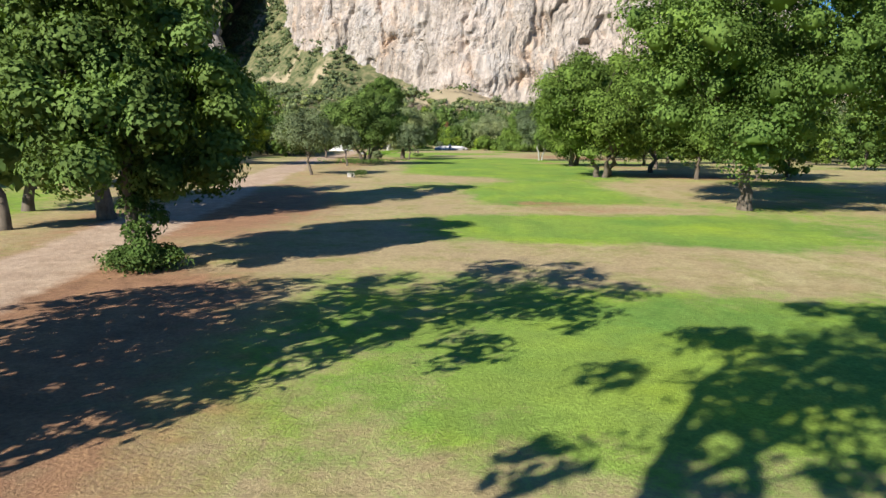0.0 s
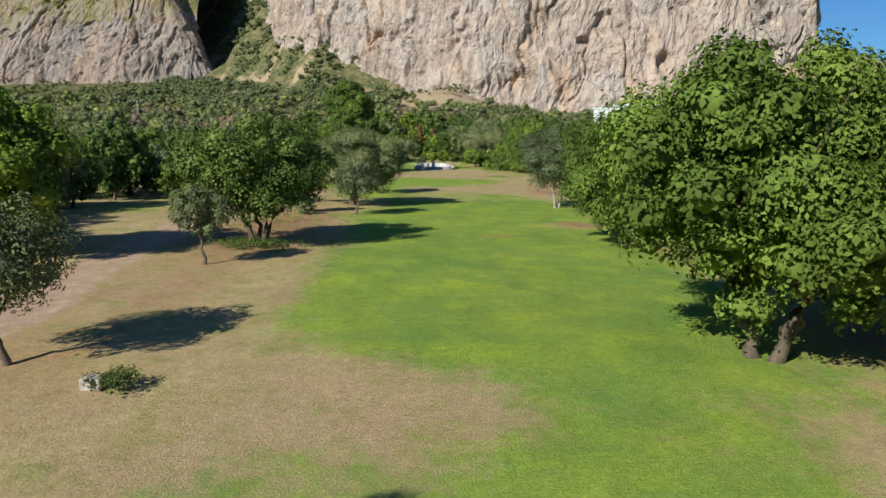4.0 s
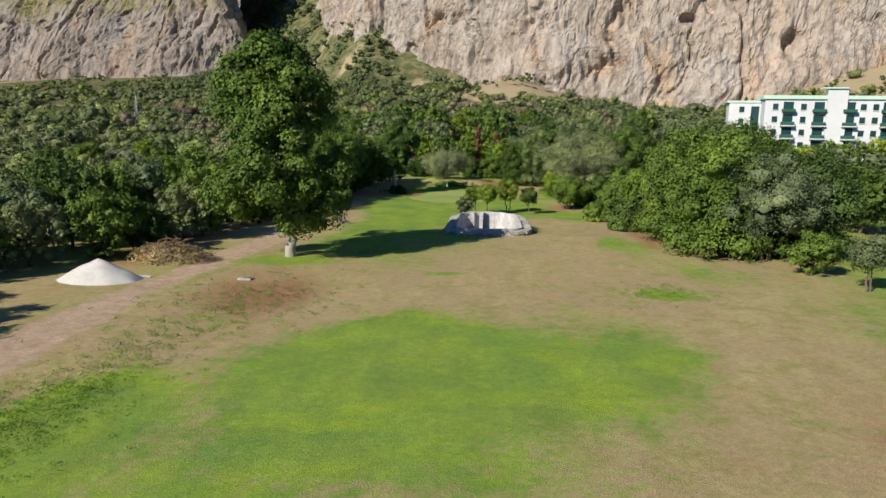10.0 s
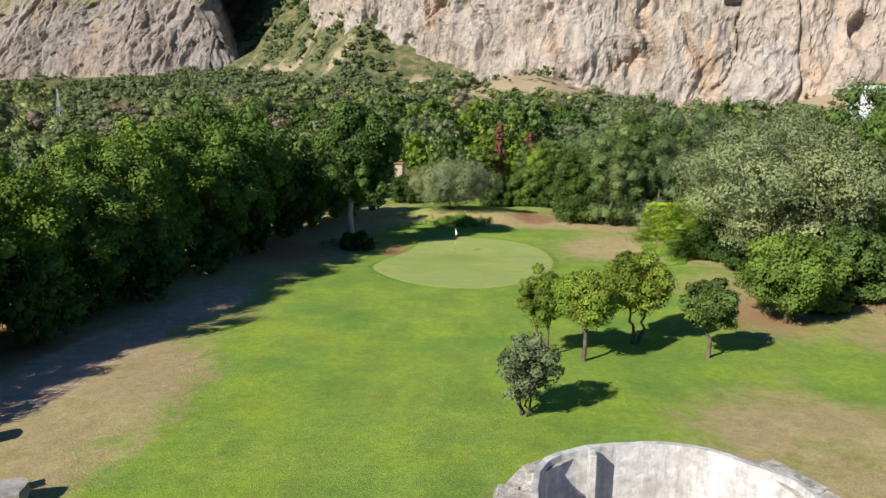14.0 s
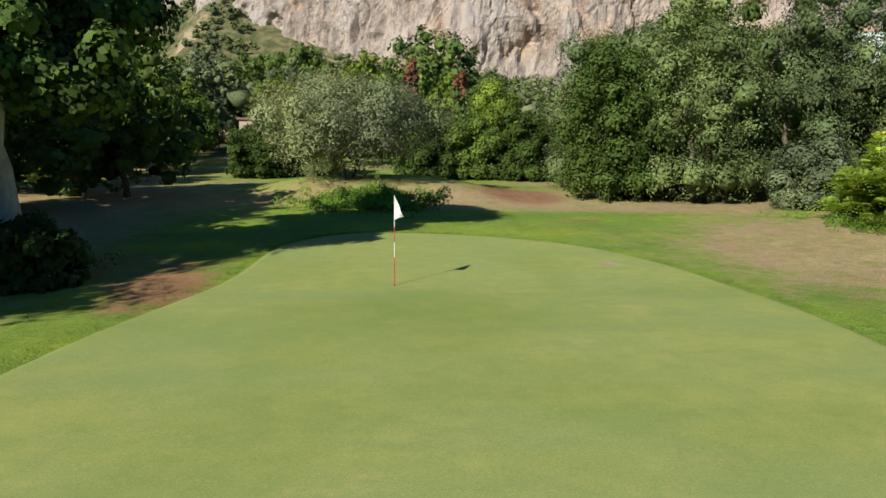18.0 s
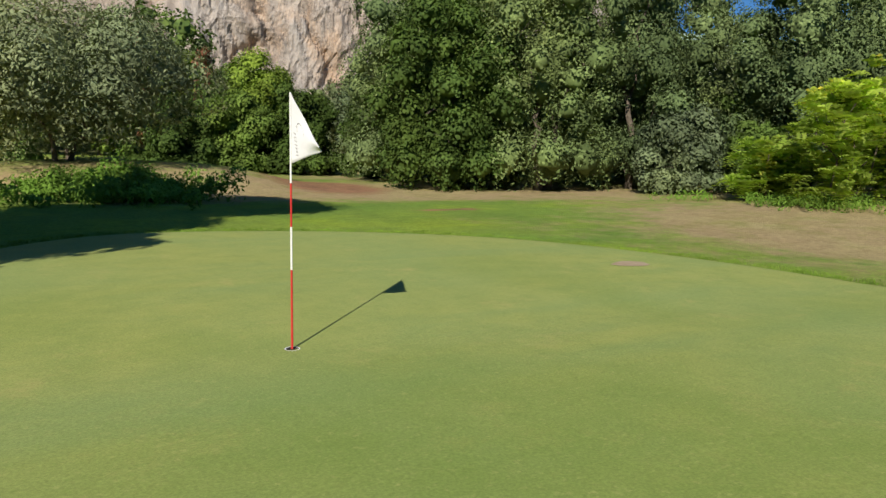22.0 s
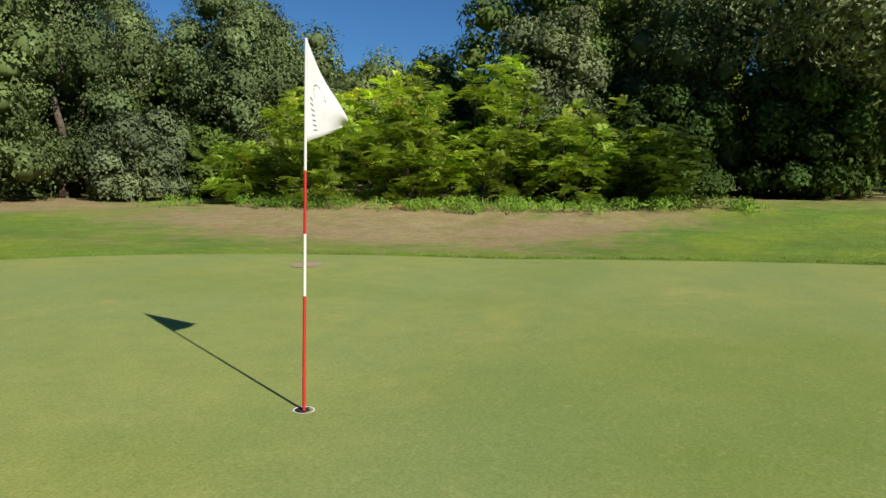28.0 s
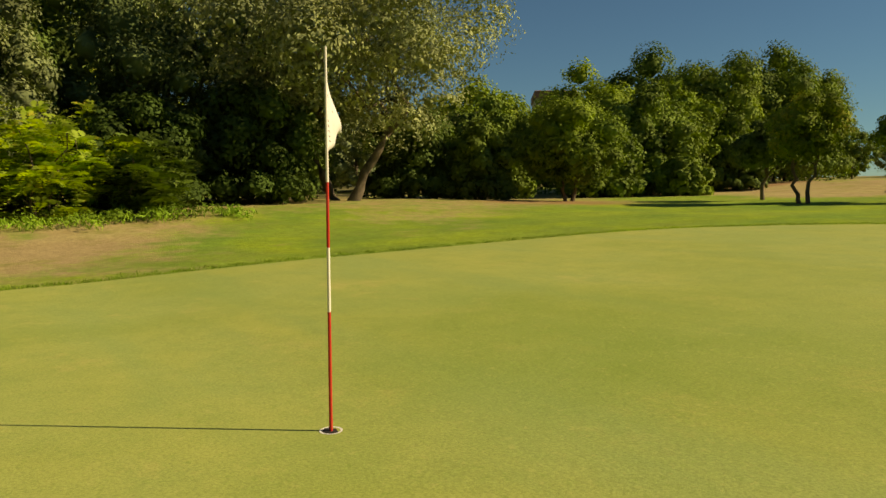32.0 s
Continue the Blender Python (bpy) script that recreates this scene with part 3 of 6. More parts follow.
SOIL = [(-10.4, 53.0, 2.6, 6.0, 0.4), (-9.2, 165.4, 1.7, 2.4, 0.6), (11.2, -37.2, 4.0, 1.6, 0.45), (9.5, -34.6, 2.6, 1.2, 0.5), (-2.5, -57.0, 4.0, 4.0, 0.5), (1.0, 45.9, 2.53, 1.19, 0.6), (-1.5, -64.5, 3.4, 4.5, 0.6), (-6.0, -38.0, 6.0, 14.0, 0.4), (-7.0, -12.0, 5.0, 14.0, 0.35), (19.8, 52.6, 4.0, 5.0, 0.35), (-6.0, 14.0, 4.5, 16.0, 0.34), (16.5, 18.0, 2.4, 3.2, 0.55), (29.0, 47.0, 7.0, 9.0, 0.6), (-7.6, 83.5, 4.0, 5.5, 0.45), (-17.8, 162.0, 5.0, 7.0, 0.6), (-9.6, 196.0, 3.0, 2.0, 0.5), (18.0, 178.0, 4.0, 1.6, 0.5), (-13.0, 36.0, 7.0, 20.0, 0.3), (24.1, 64.4, 8.94, 11.92, 0.42), (14.3, 145.6, 3.10, 4.94, 0.6), (3.6, 189.4, 2.4, 4.6, 0.8), (5.0, 214.4, 10.51, 1.87, 0.7), (25.5, -13.2, 8.94, 5.21, 0.55), (-11.5, 168.7, 3.36, 2.80, 0.45), (-21.4, 119.6, 3.73, 44.70, 0.5), (3.8, 178.2, 1.79, 0.28, 0.7),
        (-4.3, 17.0, 4.47, 17.88, 0.2), (-5.8, -39.5, 4.47, 8.94, 0.3), (-7.2, -58.2, 5.96, 7.45, 0.42), (20.3, 116.9, 1.79, 11.92, 0.6), (17.1, 170.8, 5.60, 0.78, 0.5), (22.3, 148.1, 2.07, 5.53, 0.5), (10.6, 9.7, 2.09, 1.49, 0.4), (-8.7, 88.4, 4.47, 7.45, 0.35), (3.0, 168.1, 0.34, 0.28, 0.5), (22.6, 3.7, 4.47, 4.47, 0.45)]


def straw_field(x, y):
    """Dry straw-coloured slopes at the foot of the cliffs and bare patches over the plain."""
    foot = np.interp(x, FOOT_X, FOOT_D)
    s = 0.75 * np.exp(-((np.hypot((x - 8) / 1.5, y - 450)) / 26) ** 4)
    s = np.maximum(s, 0.72 * sstep(34, 14, foot - y) * sstep(40, 70, x))
    s = np.maximum(s, 0.72 * sstep(150, 185, x) * sstep(330, 380, y))
    return np.maximum(s, 0.7 * sstep(0.52, 0.6, fbm(x / 34, y / 14, 71, 3)) * sstep(250, 330, y))


# inner edge of the stone basin on the plan
BASIN_IN = [(1.62, 122.5), (2.9, 123.8), (4.3, 124.2), (5.6, 124.2), (7.0, 123.2), (7.6, 122.4), (7.9, 119.5), (8.1, 116.2), (8.15, 114.7), (7.6, 113.8), (6.5, 113.35), (3.5, 113.0), (2.4, 113.15), (1.75, 114.0), (1.65, 118.0)]


def grown(poly, d):
    p = np.array(poly, float)
    c = p.mean(0)
    return c + (p - c) * (1 + d / np.linalg.norm(p - c, axis=1))[:, None]


def inside(x, y, poly):
    res = np.zeros(np.shape(x), bool)
    for (ax, ay), (bx, by) in zip(poly, np.roll(np.asarray(poly), -1, 0)):
        if ay != by:
            res ^= ((ay > y) != (by > y)) & (x < (bx - ax) * (y - ay) / (by - ay) + ax)
    return res


def build_ground():
    xs, ys = axis(-28, 34, 0.6, 3000, 1.12), axis(-72, 200, 0.6, 3000, 1.1)
    X, Y = np.meshgrid(xs, ys)
    Z = ground_z(X, Y)
    close = sstep(280, 200, Y) * sstep(80, 40, np.abs(X))
    Z = Z + (fbm(X / 3, Y / 3, 9) - 0.5) * 0.12 * close * (1 - blot(X, Y, -3, 162, 9, 15))
    Z = np.where(inside(X, Y, grown(BASIN_IN, 0.44)), 0.6, Z)
    nx, ny = len(xs), len(ys)
    i, j = np.meshgrid(np.arange(ny - 1), np.arange(nx - 1), indexing="ij")
    q = np.stack([i * nx + j, i * nx + j + 1, (i + 1) * nx + j + 1, (i + 1) * nx + j], -1).reshape(-1, 4)
    me = np_mesh("ground", np.stack([X, Y, Z], -1).reshape(-1, 3), q, M_GROUND, smooth=True)
    wob = fbm(X / 7, Y / 12, 21, 4) - 0.5
    mid = np.interp(Y, (-70, -10, 30, 76, 111, 150), (9.5, 9.5, 9, 6, -2.5, -2))
    half = np.interp(Y, (-70, 20, 76, 150), (9.5, 9.5, 11, 11))
    lush = 0.35 + 0.32 * sstep(1.25, 0.65, np.abs(X - mid) / half) + 0.9 * wob
    for cx, cy, rx, ry, a in LUSH:
        lush = lush + a * blot(X + wob * 3, Y + wob * 3, cx, cy, rx, ry)
    for cx, cy, rx, ry, a in DRY:
        lush = lush - a * blot(X + wob * 3, Y + wob * 3, cx, cy, rx, ry)
    lush = np.where((Y > 230) | (np.abs(X) > 66), 0.72 + 0.8 * wob - 0.5 * sstep(0.55, 0.62, fbm(X / 40, Y / 40, 71)), lush)
    soil = 0.12 + 0.5 * wob
    for cx, cy, rx, ry, a in SOIL:
        soil = soil + a * blot(X + wob * 2, Y + wob * 2, cx, cy, rx, ry)
    d = near_line(X + wob * 1.2, Y, TRACK)
    track = 0.8 * sstep(2.7, 0.8, d) + 0.5 * (fbm(X / 2.5, Y / 4, 23, 3) - 0.5) * sstep(4.0, 2.0, d)
    wild = np.maximum(sstep(222, 240, Y + wob * 20), sstep(60, 76, np.abs(X) + wob * 20))
    straw = straw_field(X, Y)
    for name, f in (("wild", wild), ("lush", np.clip(lush, 0, 1)), ("soil", np.clip(soil, 0, 1)), ("track", np.clip(track, 0, 1)), ("straw", np.clip(straw, 0, 1))):
        me.attributes.new(name, "FLOAT", "POINT").data.foreach_set("value", f.ravel().astype(np.float32))
    return tagged(new("ground", me), "fairway of green and dry turf with a pale dirt track", "ground", kind="structure")


build_ground()

GREEN_EDGE = [(-9.3, 156.8), (-7.1, 153.0), (-4.9, 151.1), (-2.0, 150.4), (0.5, 151.6), (2.6, 154.2), (3.5, 157.4), (4.1, 161.4), (4.1, 165.2), (3.4, 169.0), (1.6, 172.2),
              (-1.6, 174.2), (-5.2, 174.6), (-7.4, 172.0), (-8.0, 166.8), (-9.3, 160.8)]


def spline(pts, per=8):
    p = np.array(pts, float)
    n, out = len(p), []
    for i in range(n):
        a, b, c, d = p[(i - 1) % n], p[i], p[(i + 1) % n], p[(i + 2) % n]
        for t in np.linspace(0, 1, per, endpoint=False):
            out.append(0.5 * (2 * b + (c - a) * t + (2 * a - 5 * b + 4 * c - d) * t ** 2 + (3 * b - a - 3 * c + d) * t ** 3))
    return np.array(out)


def build_green():
    edge = spline(GREEN_EDGE)
    c = edge.mean(0)
    rings = np.concatenate([np.linspace(0.02, 0.97, 34), [0.985, 1.0, 1.012]])
    P = c + (edge - c)[None] * rings[:, None, None]
    Z = ground_z(P[..., 0], P[..., 1]) + 0.02
    Z[-2] -= 0.012
    Z[-1] -= 0.05
    n, k = len(rings), len(edge)
    v = np.concatenate([P, Z[..., None]], -1).reshape(-1, 3)
    i, j = np.meshgrid(np.arange(n - 1), np.arange(k), indexing="ij")
    q = np.stack([i * k + j, i * k + (j + 1) % k, (i + 1) * k + (j + 1) % k, (i + 1) * k + j], -1).reshape(-1, 4)
    v = np.concatenate([v, [[c[0], c[1], gz(c[0], c[1]) + 0.02]]])
    t = [[len(v) - 1, (a + 1) % k, a] for a in range(k)]
    me = np_mesh("putting_green", v, q, M_GREEN, t, smooth=True)
    deep = 0.45 * blot(v[:, 0], v[:, 1], -2.9, 163.2, 2.9, 1.8) + 0.3 * sstep(0.5, 0.7, fbm(v[:, 0] / 3, v[:, 1] / 3, 61, 3))
    me.attributes.new("deep", "FLOAT", "POINT").data.foreach_set("value", np.clip(deep, 0, 1).astype(np.float32))
    tagged(new("putting_green", me), "smooth close-mown pale green putting surface", "putting green", kind="structure")
    return edge


GREEN = build_green()


# ---- mountains ----
def build_cliff(name, line, label, top=105.0, lean=0.16, seed=3, scrub_from=2.0, caves=(), rock=None):
    """A rock face over a line on the plan (x, y, foot), with a rough crown that falls away behind."""
    line = np.array(line, float)
    s = np.concatenate([[0], np.cumsum(np.hypot(*np.diff(line[:, :2], axis=0).T))])
    u = np.arange(0, s[-1], 1.0)
    px, py, pf, pt = (np.interp(u, s, line[:, i]) for i in range(4))
    w = np.concatenate([np.linspace(-0.12, 1.0, 105), 1.0 + np.linspace(0.03, 1.6, 22)])
    U, W = np.meshgrid(np.arange(len(u)), w)
    x, y, f, tp = px[U], py[U], pf[U], pt[U]
    hgt = tp - f
    zz = f + hgt * np.minimum(W, 1.0) + np.maximum(W - 1, 0) * 30
    back = np.maximum(W - 1, 0) * 120 + np.minimum(np.maximum(W, 0), 1) * hgt * lean
    a, z2 = u[U] / 1.0, zz
    wx = a + (fbm(a / 40, z2 / 40, seed + 91, 4) - 0.5) * 22
    wz = z2 + (fbm(a / 30, z2 / 30, seed + 92, 4) - 0.5) * 30
    ridge = np.abs(fbm(wx / 38, wz / 90, seed, 5) - 0.5) * 2
    bulge = fbm(wx / 70, wz / 60, seed + 20, 4) - 0.5
    flute = fbm(wx / 7, wz / 34, seed + 40, 5) - 0.5
    cut = np.clip(0.05 - np.abs(fbm(wx / 40, wz / 110, seed + 60, 5) - 0.5), 0, 0.05) / 0.05
    step_ = fbm(wx / 24, wz / 11, seed + 80, 4) - 0.5
    pit = sstep(0.68, 0.76, fbm(wx / 20, wz / 22, seed + 70, 3))
    slab = np.round(fbm(wx / 18, wz / 40, seed + 50, 3) * 7) / 7
    chip = fbm(wx / 2.6, wz / 5.0, seed + 44, 3) - 0.5
    out = ridge * 4 + bulge * 14 + flute * 5 + chip * 3.6 - cut ** 2 * 4.5 + step_ * 4 + slab * 5 - pit * 3.5
    for cx, cz, cw, ch in caves:
        out = out - 9 * np.exp(-(((x - cx) / cw) ** 2 + ((zz - cz) / ch) ** 2) ** 2)
    dx, dy = np.gradient(px), np.gradient(py)
    ln = np.hypot(dx, dy)
    nx, ny = (dy / ln)[U], (-dx / ln)[U]
    wt = sstep(-0.05, 0.1, W)
    X = x + nx * (out * wt - back)
    Y = y + ny * (out * wt - back)
    Zz = zz + (fbm(a / 30, W * 4, seed + 7) - 0.5) * 14 * sstep(0.8, 1.2, W)
    n, k = Zz.shape
    i, j = np.meshgrid(np.arange(n - 1), np.arange(k - 1), indexing="ij")
    q = np.stack([i * k + j, i * k + j + 1, (i + 1) * k + j + 1, (i + 1) * k + j], -1).reshape(-1, 4)
    me = np_mesh(name, np.stack([X, Y, Zz], -1).reshape(-1, 3), q, rock or M_CLIFF, smooth=False)
    sc = sstep(scrub_from - 0.25, scrub_from + 0.2, W + (fbm(a / 20, z2 / 20, seed + 9) - 0.5) * 0.5) * 0.55 + sstep(0.12, 0.0, W) * 0.3 + 0.28 * (fbm(a / 9, z2 / 9, seed + 11, 3) > 0.66)
    me.attributes.new("scrub", "FLOAT", "POINT").data.foreach_set("value", sc.ravel().astype(np.float32))
    return tagged(new(name, me), label, "cliff", kind="structure")


build_cliff("cliff_east", [(-215, 800, 50, 210), (-172, 680, 70, 184), (-134, 590, 70, 168), (-104, 540, 50, 162), (-34, 510, 32, 164), (20, 476, 25, 166), (80, 466, 16, 166), (132, 460, 16, 164), (190, 458, 32, 160), (232, 462, 49, 154), (264, 466, 58, 146), (280, 492, 64, 136), (292, 560, 70, 126), (306, 690, 76, 118)],
            "sunlit pale pink and grey limestone cliff", seed=3, scrub_from=1.1, caves=((160, 56, 4.5, 7), (222, 55, 3.5, 7), (104, 70, 4, 3)))
build_cliff("cliff_west", [(-760, 700, 30, 104), (-560, 640, 33, 110), (-390, 612, 37, 118), (-280, 594, 41, 126), (-214, 594, 40, 140), (-199, 610, 40, 150), (-206, 640, 44, 160), (-240, 730, 60, 180), (-290, 860, 80, 220)],
            "grey limestone cliff with a scrubby upper slope", seed=33, lean=0.5, scrub_from=0.62, rock=M_GREY_CLIFF)

build_cliff("ravine_wall", [(-480, 940, 90, 250), (-300, 900, 110, 270), (-200, 880, 120, 270), (-90, 800, 90, 250)], "dark scrub-covered rock wall deep in the ravine", seed=57, lean=0.5, scrub_from=1.0)


# ---- foliage ----
def leaf_arrays(clumps, count, size, rng, aspect=0.5, hollow=0.8, droop=0.25, lift=0.35, open_under=0.7, spray=1, jitter=0.22):
    """Corners of folded leaves on the skins of ellipsoid clumps (x, y, z, rx, ry, rz), spray by spray."""
    c = np.asarray(clumps, float)
    area = (c[:, 3] * c[:, 4] * c[:, 5]) ** (2 / 3)
    m = max(4, int(count * 1.5 / spray))
    pick = rng.choice(len(c), m, p=area / area.sum())
    d = rng.normal(size=(m, 3))
    d /= np.linalg.norm(d, axis=1)[:, None]
    flip = (d[:, 2] < -0.15) & (rng.random(m) < open_under)
    d[:, 2] = np.where(flip, -d[:, 2], d[:, 2])
    r = 1 - np.abs(rng.normal(0, 0.16 if spray == 1 else 0.1, m)) + (0.0 if spray == 1 else 0.03)
    r = np.where(rng.random(m) < 0.12, rng.random(m) ** 0.4 * 0.8, r)
    p = c[pick, :3] + d * c[pick, 3:] * r[:, None]
    deep = np.zeros(m, bool)
    for row in c:
        deep |= (((p - row[:3]) / row[3:]) ** 2).sum(1) < 0.66 ** 2
    keep = ~deep | (rng.random(m) < (1 - hollow))
    p, d, own = p[keep], d[keep], pick[keep]
    p, d, own = p[:max(1, count // spray)], d[:max(1, count // spray)], own[:max(1, count // spray)]
    if spray > 1:
        reach = np.minimum(c[own, 3:].min(1) * 0.4, size * 2.3) * rng.uniform(0.6, 1.4, len(p))
        p, d, reach = np.repeat(p, spray, 0), np.repeat(d, spray, 0), np.repeat(reach, spray)
        off = rng.normal(size=p.shape) * 0.62
        off -= d * (off * d).sum(1)[:, None] * 0.45
        p = p + off * reach[:, None] - d * (reach * 0.4 * (off ** 2).sum(1))[:, None] * 0.6
        d = d + off * 0.42
    n = len(p)
    nrm = d * 0.95 + rng.normal(size=(n, 3)) * jitter + np.array([0, 0, lift])
    nrm /= np.linalg.norm(nrm, axis=1)[:, None]
    t = np.cross(nrm, rng.normal(size=(n, 3)))
    t[:, 2] -= droop
    t /= np.linalg.norm(t, axis=1)[:, None] + 1e-9
    w = np.cross(nrm, t)
    L = (size * rng.uniform(0.65, 1.35, n))[:, None]
    f = nrm * L * 0.12
    v = np.stack([p - t * L * 0.5, p + w * L * aspect * 0.5 + f, p + t * L * 0.5 - f, p - w * L * aspect * 0.5 + f], 1)
    return v.reshape(-1, 3)


def ball(cuts):
    bm = bmesh.new()
    bmesh.ops.create_icosphere(bm, subdivisions=cuts, radius=1.0)
    v = np.array([x.co[:] for x in bm.verts])
    f = np.array([[x.index for x in p.verts] for p in bm.faces])
    bm.free()
    return v, f


LUMP = ball(1)


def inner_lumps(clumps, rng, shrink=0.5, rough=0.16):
    """Uneven solid lumps added inside a crown to block light, one per clump."""
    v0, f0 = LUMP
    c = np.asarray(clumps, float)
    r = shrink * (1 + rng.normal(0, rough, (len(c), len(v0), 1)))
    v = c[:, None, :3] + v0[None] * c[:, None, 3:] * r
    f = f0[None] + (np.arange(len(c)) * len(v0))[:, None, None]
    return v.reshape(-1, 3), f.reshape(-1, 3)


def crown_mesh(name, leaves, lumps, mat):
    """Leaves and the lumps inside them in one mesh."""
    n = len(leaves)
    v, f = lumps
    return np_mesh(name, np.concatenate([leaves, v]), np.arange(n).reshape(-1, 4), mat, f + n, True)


def leaf_mesh(name, arrays, mat):
    v = np.concatenate(arrays) if isinstance(arrays, list) else arrays
    return np_mesh(name, v, np.arange(len(v)).reshape(-1, 4), mat)


def dome_clumps(rng, W, H0, H1, k, rad=0.27, flat=0.8, fill=0.3, skew=(0, 0), D=None):
    """Clumps over a crown W wide and D deep between heights H0 and H1."""
    D = D or W
    cz, hz = (H0 + H1) / 2, (H1 - H0) / 2
    out = [(skew[0] * 0.5, skew[1] * 0.5, cz, W * 0.27, D * 0.27, hz * 0.62)]
    for i in range(k):
        g = (i + 0.5) / k
        ph = i * 2.39996 + rng.uniform(-0.4, 0.4)
        zc = 1 - 2 * g
        rr = math.sqrt(max(0, 1 - zc * zc))
        s = rng.uniform(0.62, 0.95) if rng.random() > fill else rng.uniform(0.3, 0.7)
        R = rad * W * rng.uniform(0.7, 1.15)
        x, y = rr * math.cos(ph) * (W / 2 - R * 0.75) * s / 0.8, rr * math.sin(ph) * (D / 2 - R * 0.75) * s / 0.8
        z = cz + zc * (hz - R * 0.6) * s / 0.8
        out.append((x + skew[0] * (z - H0) / (H1 - H0), y + skew[1] * (z - H0) / (H1 - H0), z, R, R * D / W, R * flat))
    return out


def profile_clumps(rng, rows, k, rad):
    """Clumps after a silhouette: rows of (height, width, shift along x)."""
    hs, ws, ox = zip(*rows)
    out = []
    for i in range(k):
        h = hs[0] + (hs[-1] - hs[0]) * ((i + rng.random()) / k) ** 0.9
        a = i * 2.39996 + rng.uniform(-0.5, 0.5)
        w, o = np.interp(h, hs, ws), np.interp(h, hs, ox)
        w *= 0.68 + 0.6 * float(vnoise(np.array(math.cos(a) * 1.3 + 7), np.array(h / 3.0 + math.sin(a) * 1.3), 31))
        R = rad * rng.uniform(0.5, 1.35)
        r = max(0.0, w / 2 - R * 0.5) * math.sqrt(rng.uniform(0.1, 1.0))
        out.append((o + r * math.cos(a), r * math.sin(a), h, R, R, R * rng.uniform(0.7, 1.0)))
    for h in np.linspace(hs[0] + rad * 0.4, hs[-1] - rad, 7):
        w = float(np.interp(h, hs, ws))
        out.append((float(np.interp(h, hs, ox)), 0.0, float(h), w * 0.26, w * 0.26, rad * 0.9))
    return out


def branch(rng, a, b, n=6, wander=0.08):
    a, b = np.array(a, float), np.array(b, float)
    t = np.linspace(0, 1, n)[:, None]
    ln = np.linalg.norm(b - a)
    p = a + (b - a) * t + rng.normal(size=(n, 3)) * wander * ln * np.sin(t * math.pi)
    p[:, 2] += np.sin(t[:, 0] * math.pi) * ln * 0.06
    return p


def make_tree(name, kind, W, H, seed, x=0, y=0, label="", category="tree", group="", leaves=6000, size=0.16, aspect=0.5, base=0.25, stems=1, trunk=None, clear=None,
              k=22, rad=0.26, bark=None, flat=0.8, limbs=6, D=None, spread=0.12, skew=(0, 0), drop=None, turn=0.0, skirt=0, fine=0.8, rows=None, ivy=0.0):
    """A tree: tapered stems, limbs and a leafy crown. base: where the crown begins, as a share of the height."""
    rng = np.random.default_rng(seed)
    ob = thing(name, x, y, (gz(x, y) if drop is None else drop) - 0.05, label, category, group, turn)
    bark = bark or BARK
    r0 = trunk or (0.02 * H + 0.03)
    H0, H1 = H * base, H
    if rows:
        cl = profile_clumps(rng, rows, k, rad)
    else:
        cl = dome_clumps(rng, W, H0, H1, int(k * 1.9), rad * 0.7, flat, skew=skew, D=D)
    fork = H0 + (H1 - H0) * 0.25 if clear is None else clear
    tops = []
    for i in range(stems):
        a = i * 6.283 / stems + rng.uniform(0, 1)
        off = np.array([math.cos(a), math.sin(a), 0]) * (0.0 if stems == 1 else r0 * 1.1)
        top = np.array([math.cos(a) * W * spread * (stems > 1) + rng.normal(0, 0.03) * H + skew[0] * 0.4, math.sin(a) * W * spread * (stems > 1) + rng.normal(0, 0.03) * H + skew[1] * 0.4, fork + (H1 - H0) * 0.15])
        p = branch(rng, off + [0, 0, -0.15], top, 9, 0.035)
        rs = r0 / stems ** 0.4
        rr = np.linspace(rs, rs * 0.45, 9)
        rr[0] *= 1.3
        rr[1] *= 1.06
        under("trunk", tube_mesh("trunk", [(p, rr)], bark, 10), ob)
        tops.append((p, rs))
    order = sorted(cl[1:], key=lambda c: -c[3])
    for i in range(min(limbs, len(order))):
        p, rs = tops[i % len(tops)]
        c = order[i]
        st = p[min(8, 5 + i % 4)]
        b = branch(rng, st, (c[0] * 0.9, c[1] * 0.9, c[2]), 6, 0.07)
        tw = [(b, np.linspace(rs * 0.42, rs * 0.1, 6))]
        for q in range(2):
            e = b[3 + q] + rng.normal(size=3) * W * 0.12 + [0, 0, W * 0.05]
            tw.append((branch(rng, b[3 + q], e, 4, 0.05), np.linspace(rs * 0.18, rs * 0.05, 4)))
        under("limb", tube_mesh("limb", tw, BARK, 6), ob)
    if skirt:
        cl = cl + [(W * 0.36 * math.cos(a), W * 0.36 * math.sin(a), H * 0.14, W * 0.16, W * 0.16, H * 0.13) for a in np.linspace(0, 6.28, skirt, endpoint=False)]
    if ivy:
        iv = [(rng.normal(0, 0.22), rng.normal(0, 0.22), z, 0.42, 0.42, 0.34) for z in np.arange(0.2, ivy, 0.22)] + [(0.6 * math.cos(a), 0.6 * math.sin(a), 0.3, 0.45, 0.45, 0.4) for a in range(6)]
        under("ivy", leaf_mesh("ivy", leaf_arrays(iv, 3600, 0.12, rng, 0.7, 0.3), LEAF["dark"]), ob, "dark ivy round the trunk")
    core = [(a, b, c, p * 0.8, q * 0.8, r * 0.8) for a, b, c, p, q, r in cl]
    leafage = [leaf_arrays(cl, leaves, size * fine, rng, aspect + 0.1, open_under=0.45 if base < 0.2 else 0.65, spray=14),
               leaf_arrays(core, int(leaves * 0.5), size * fine * 1.3, rng, aspect + 0.2, 0.6, jitter=0.22)]
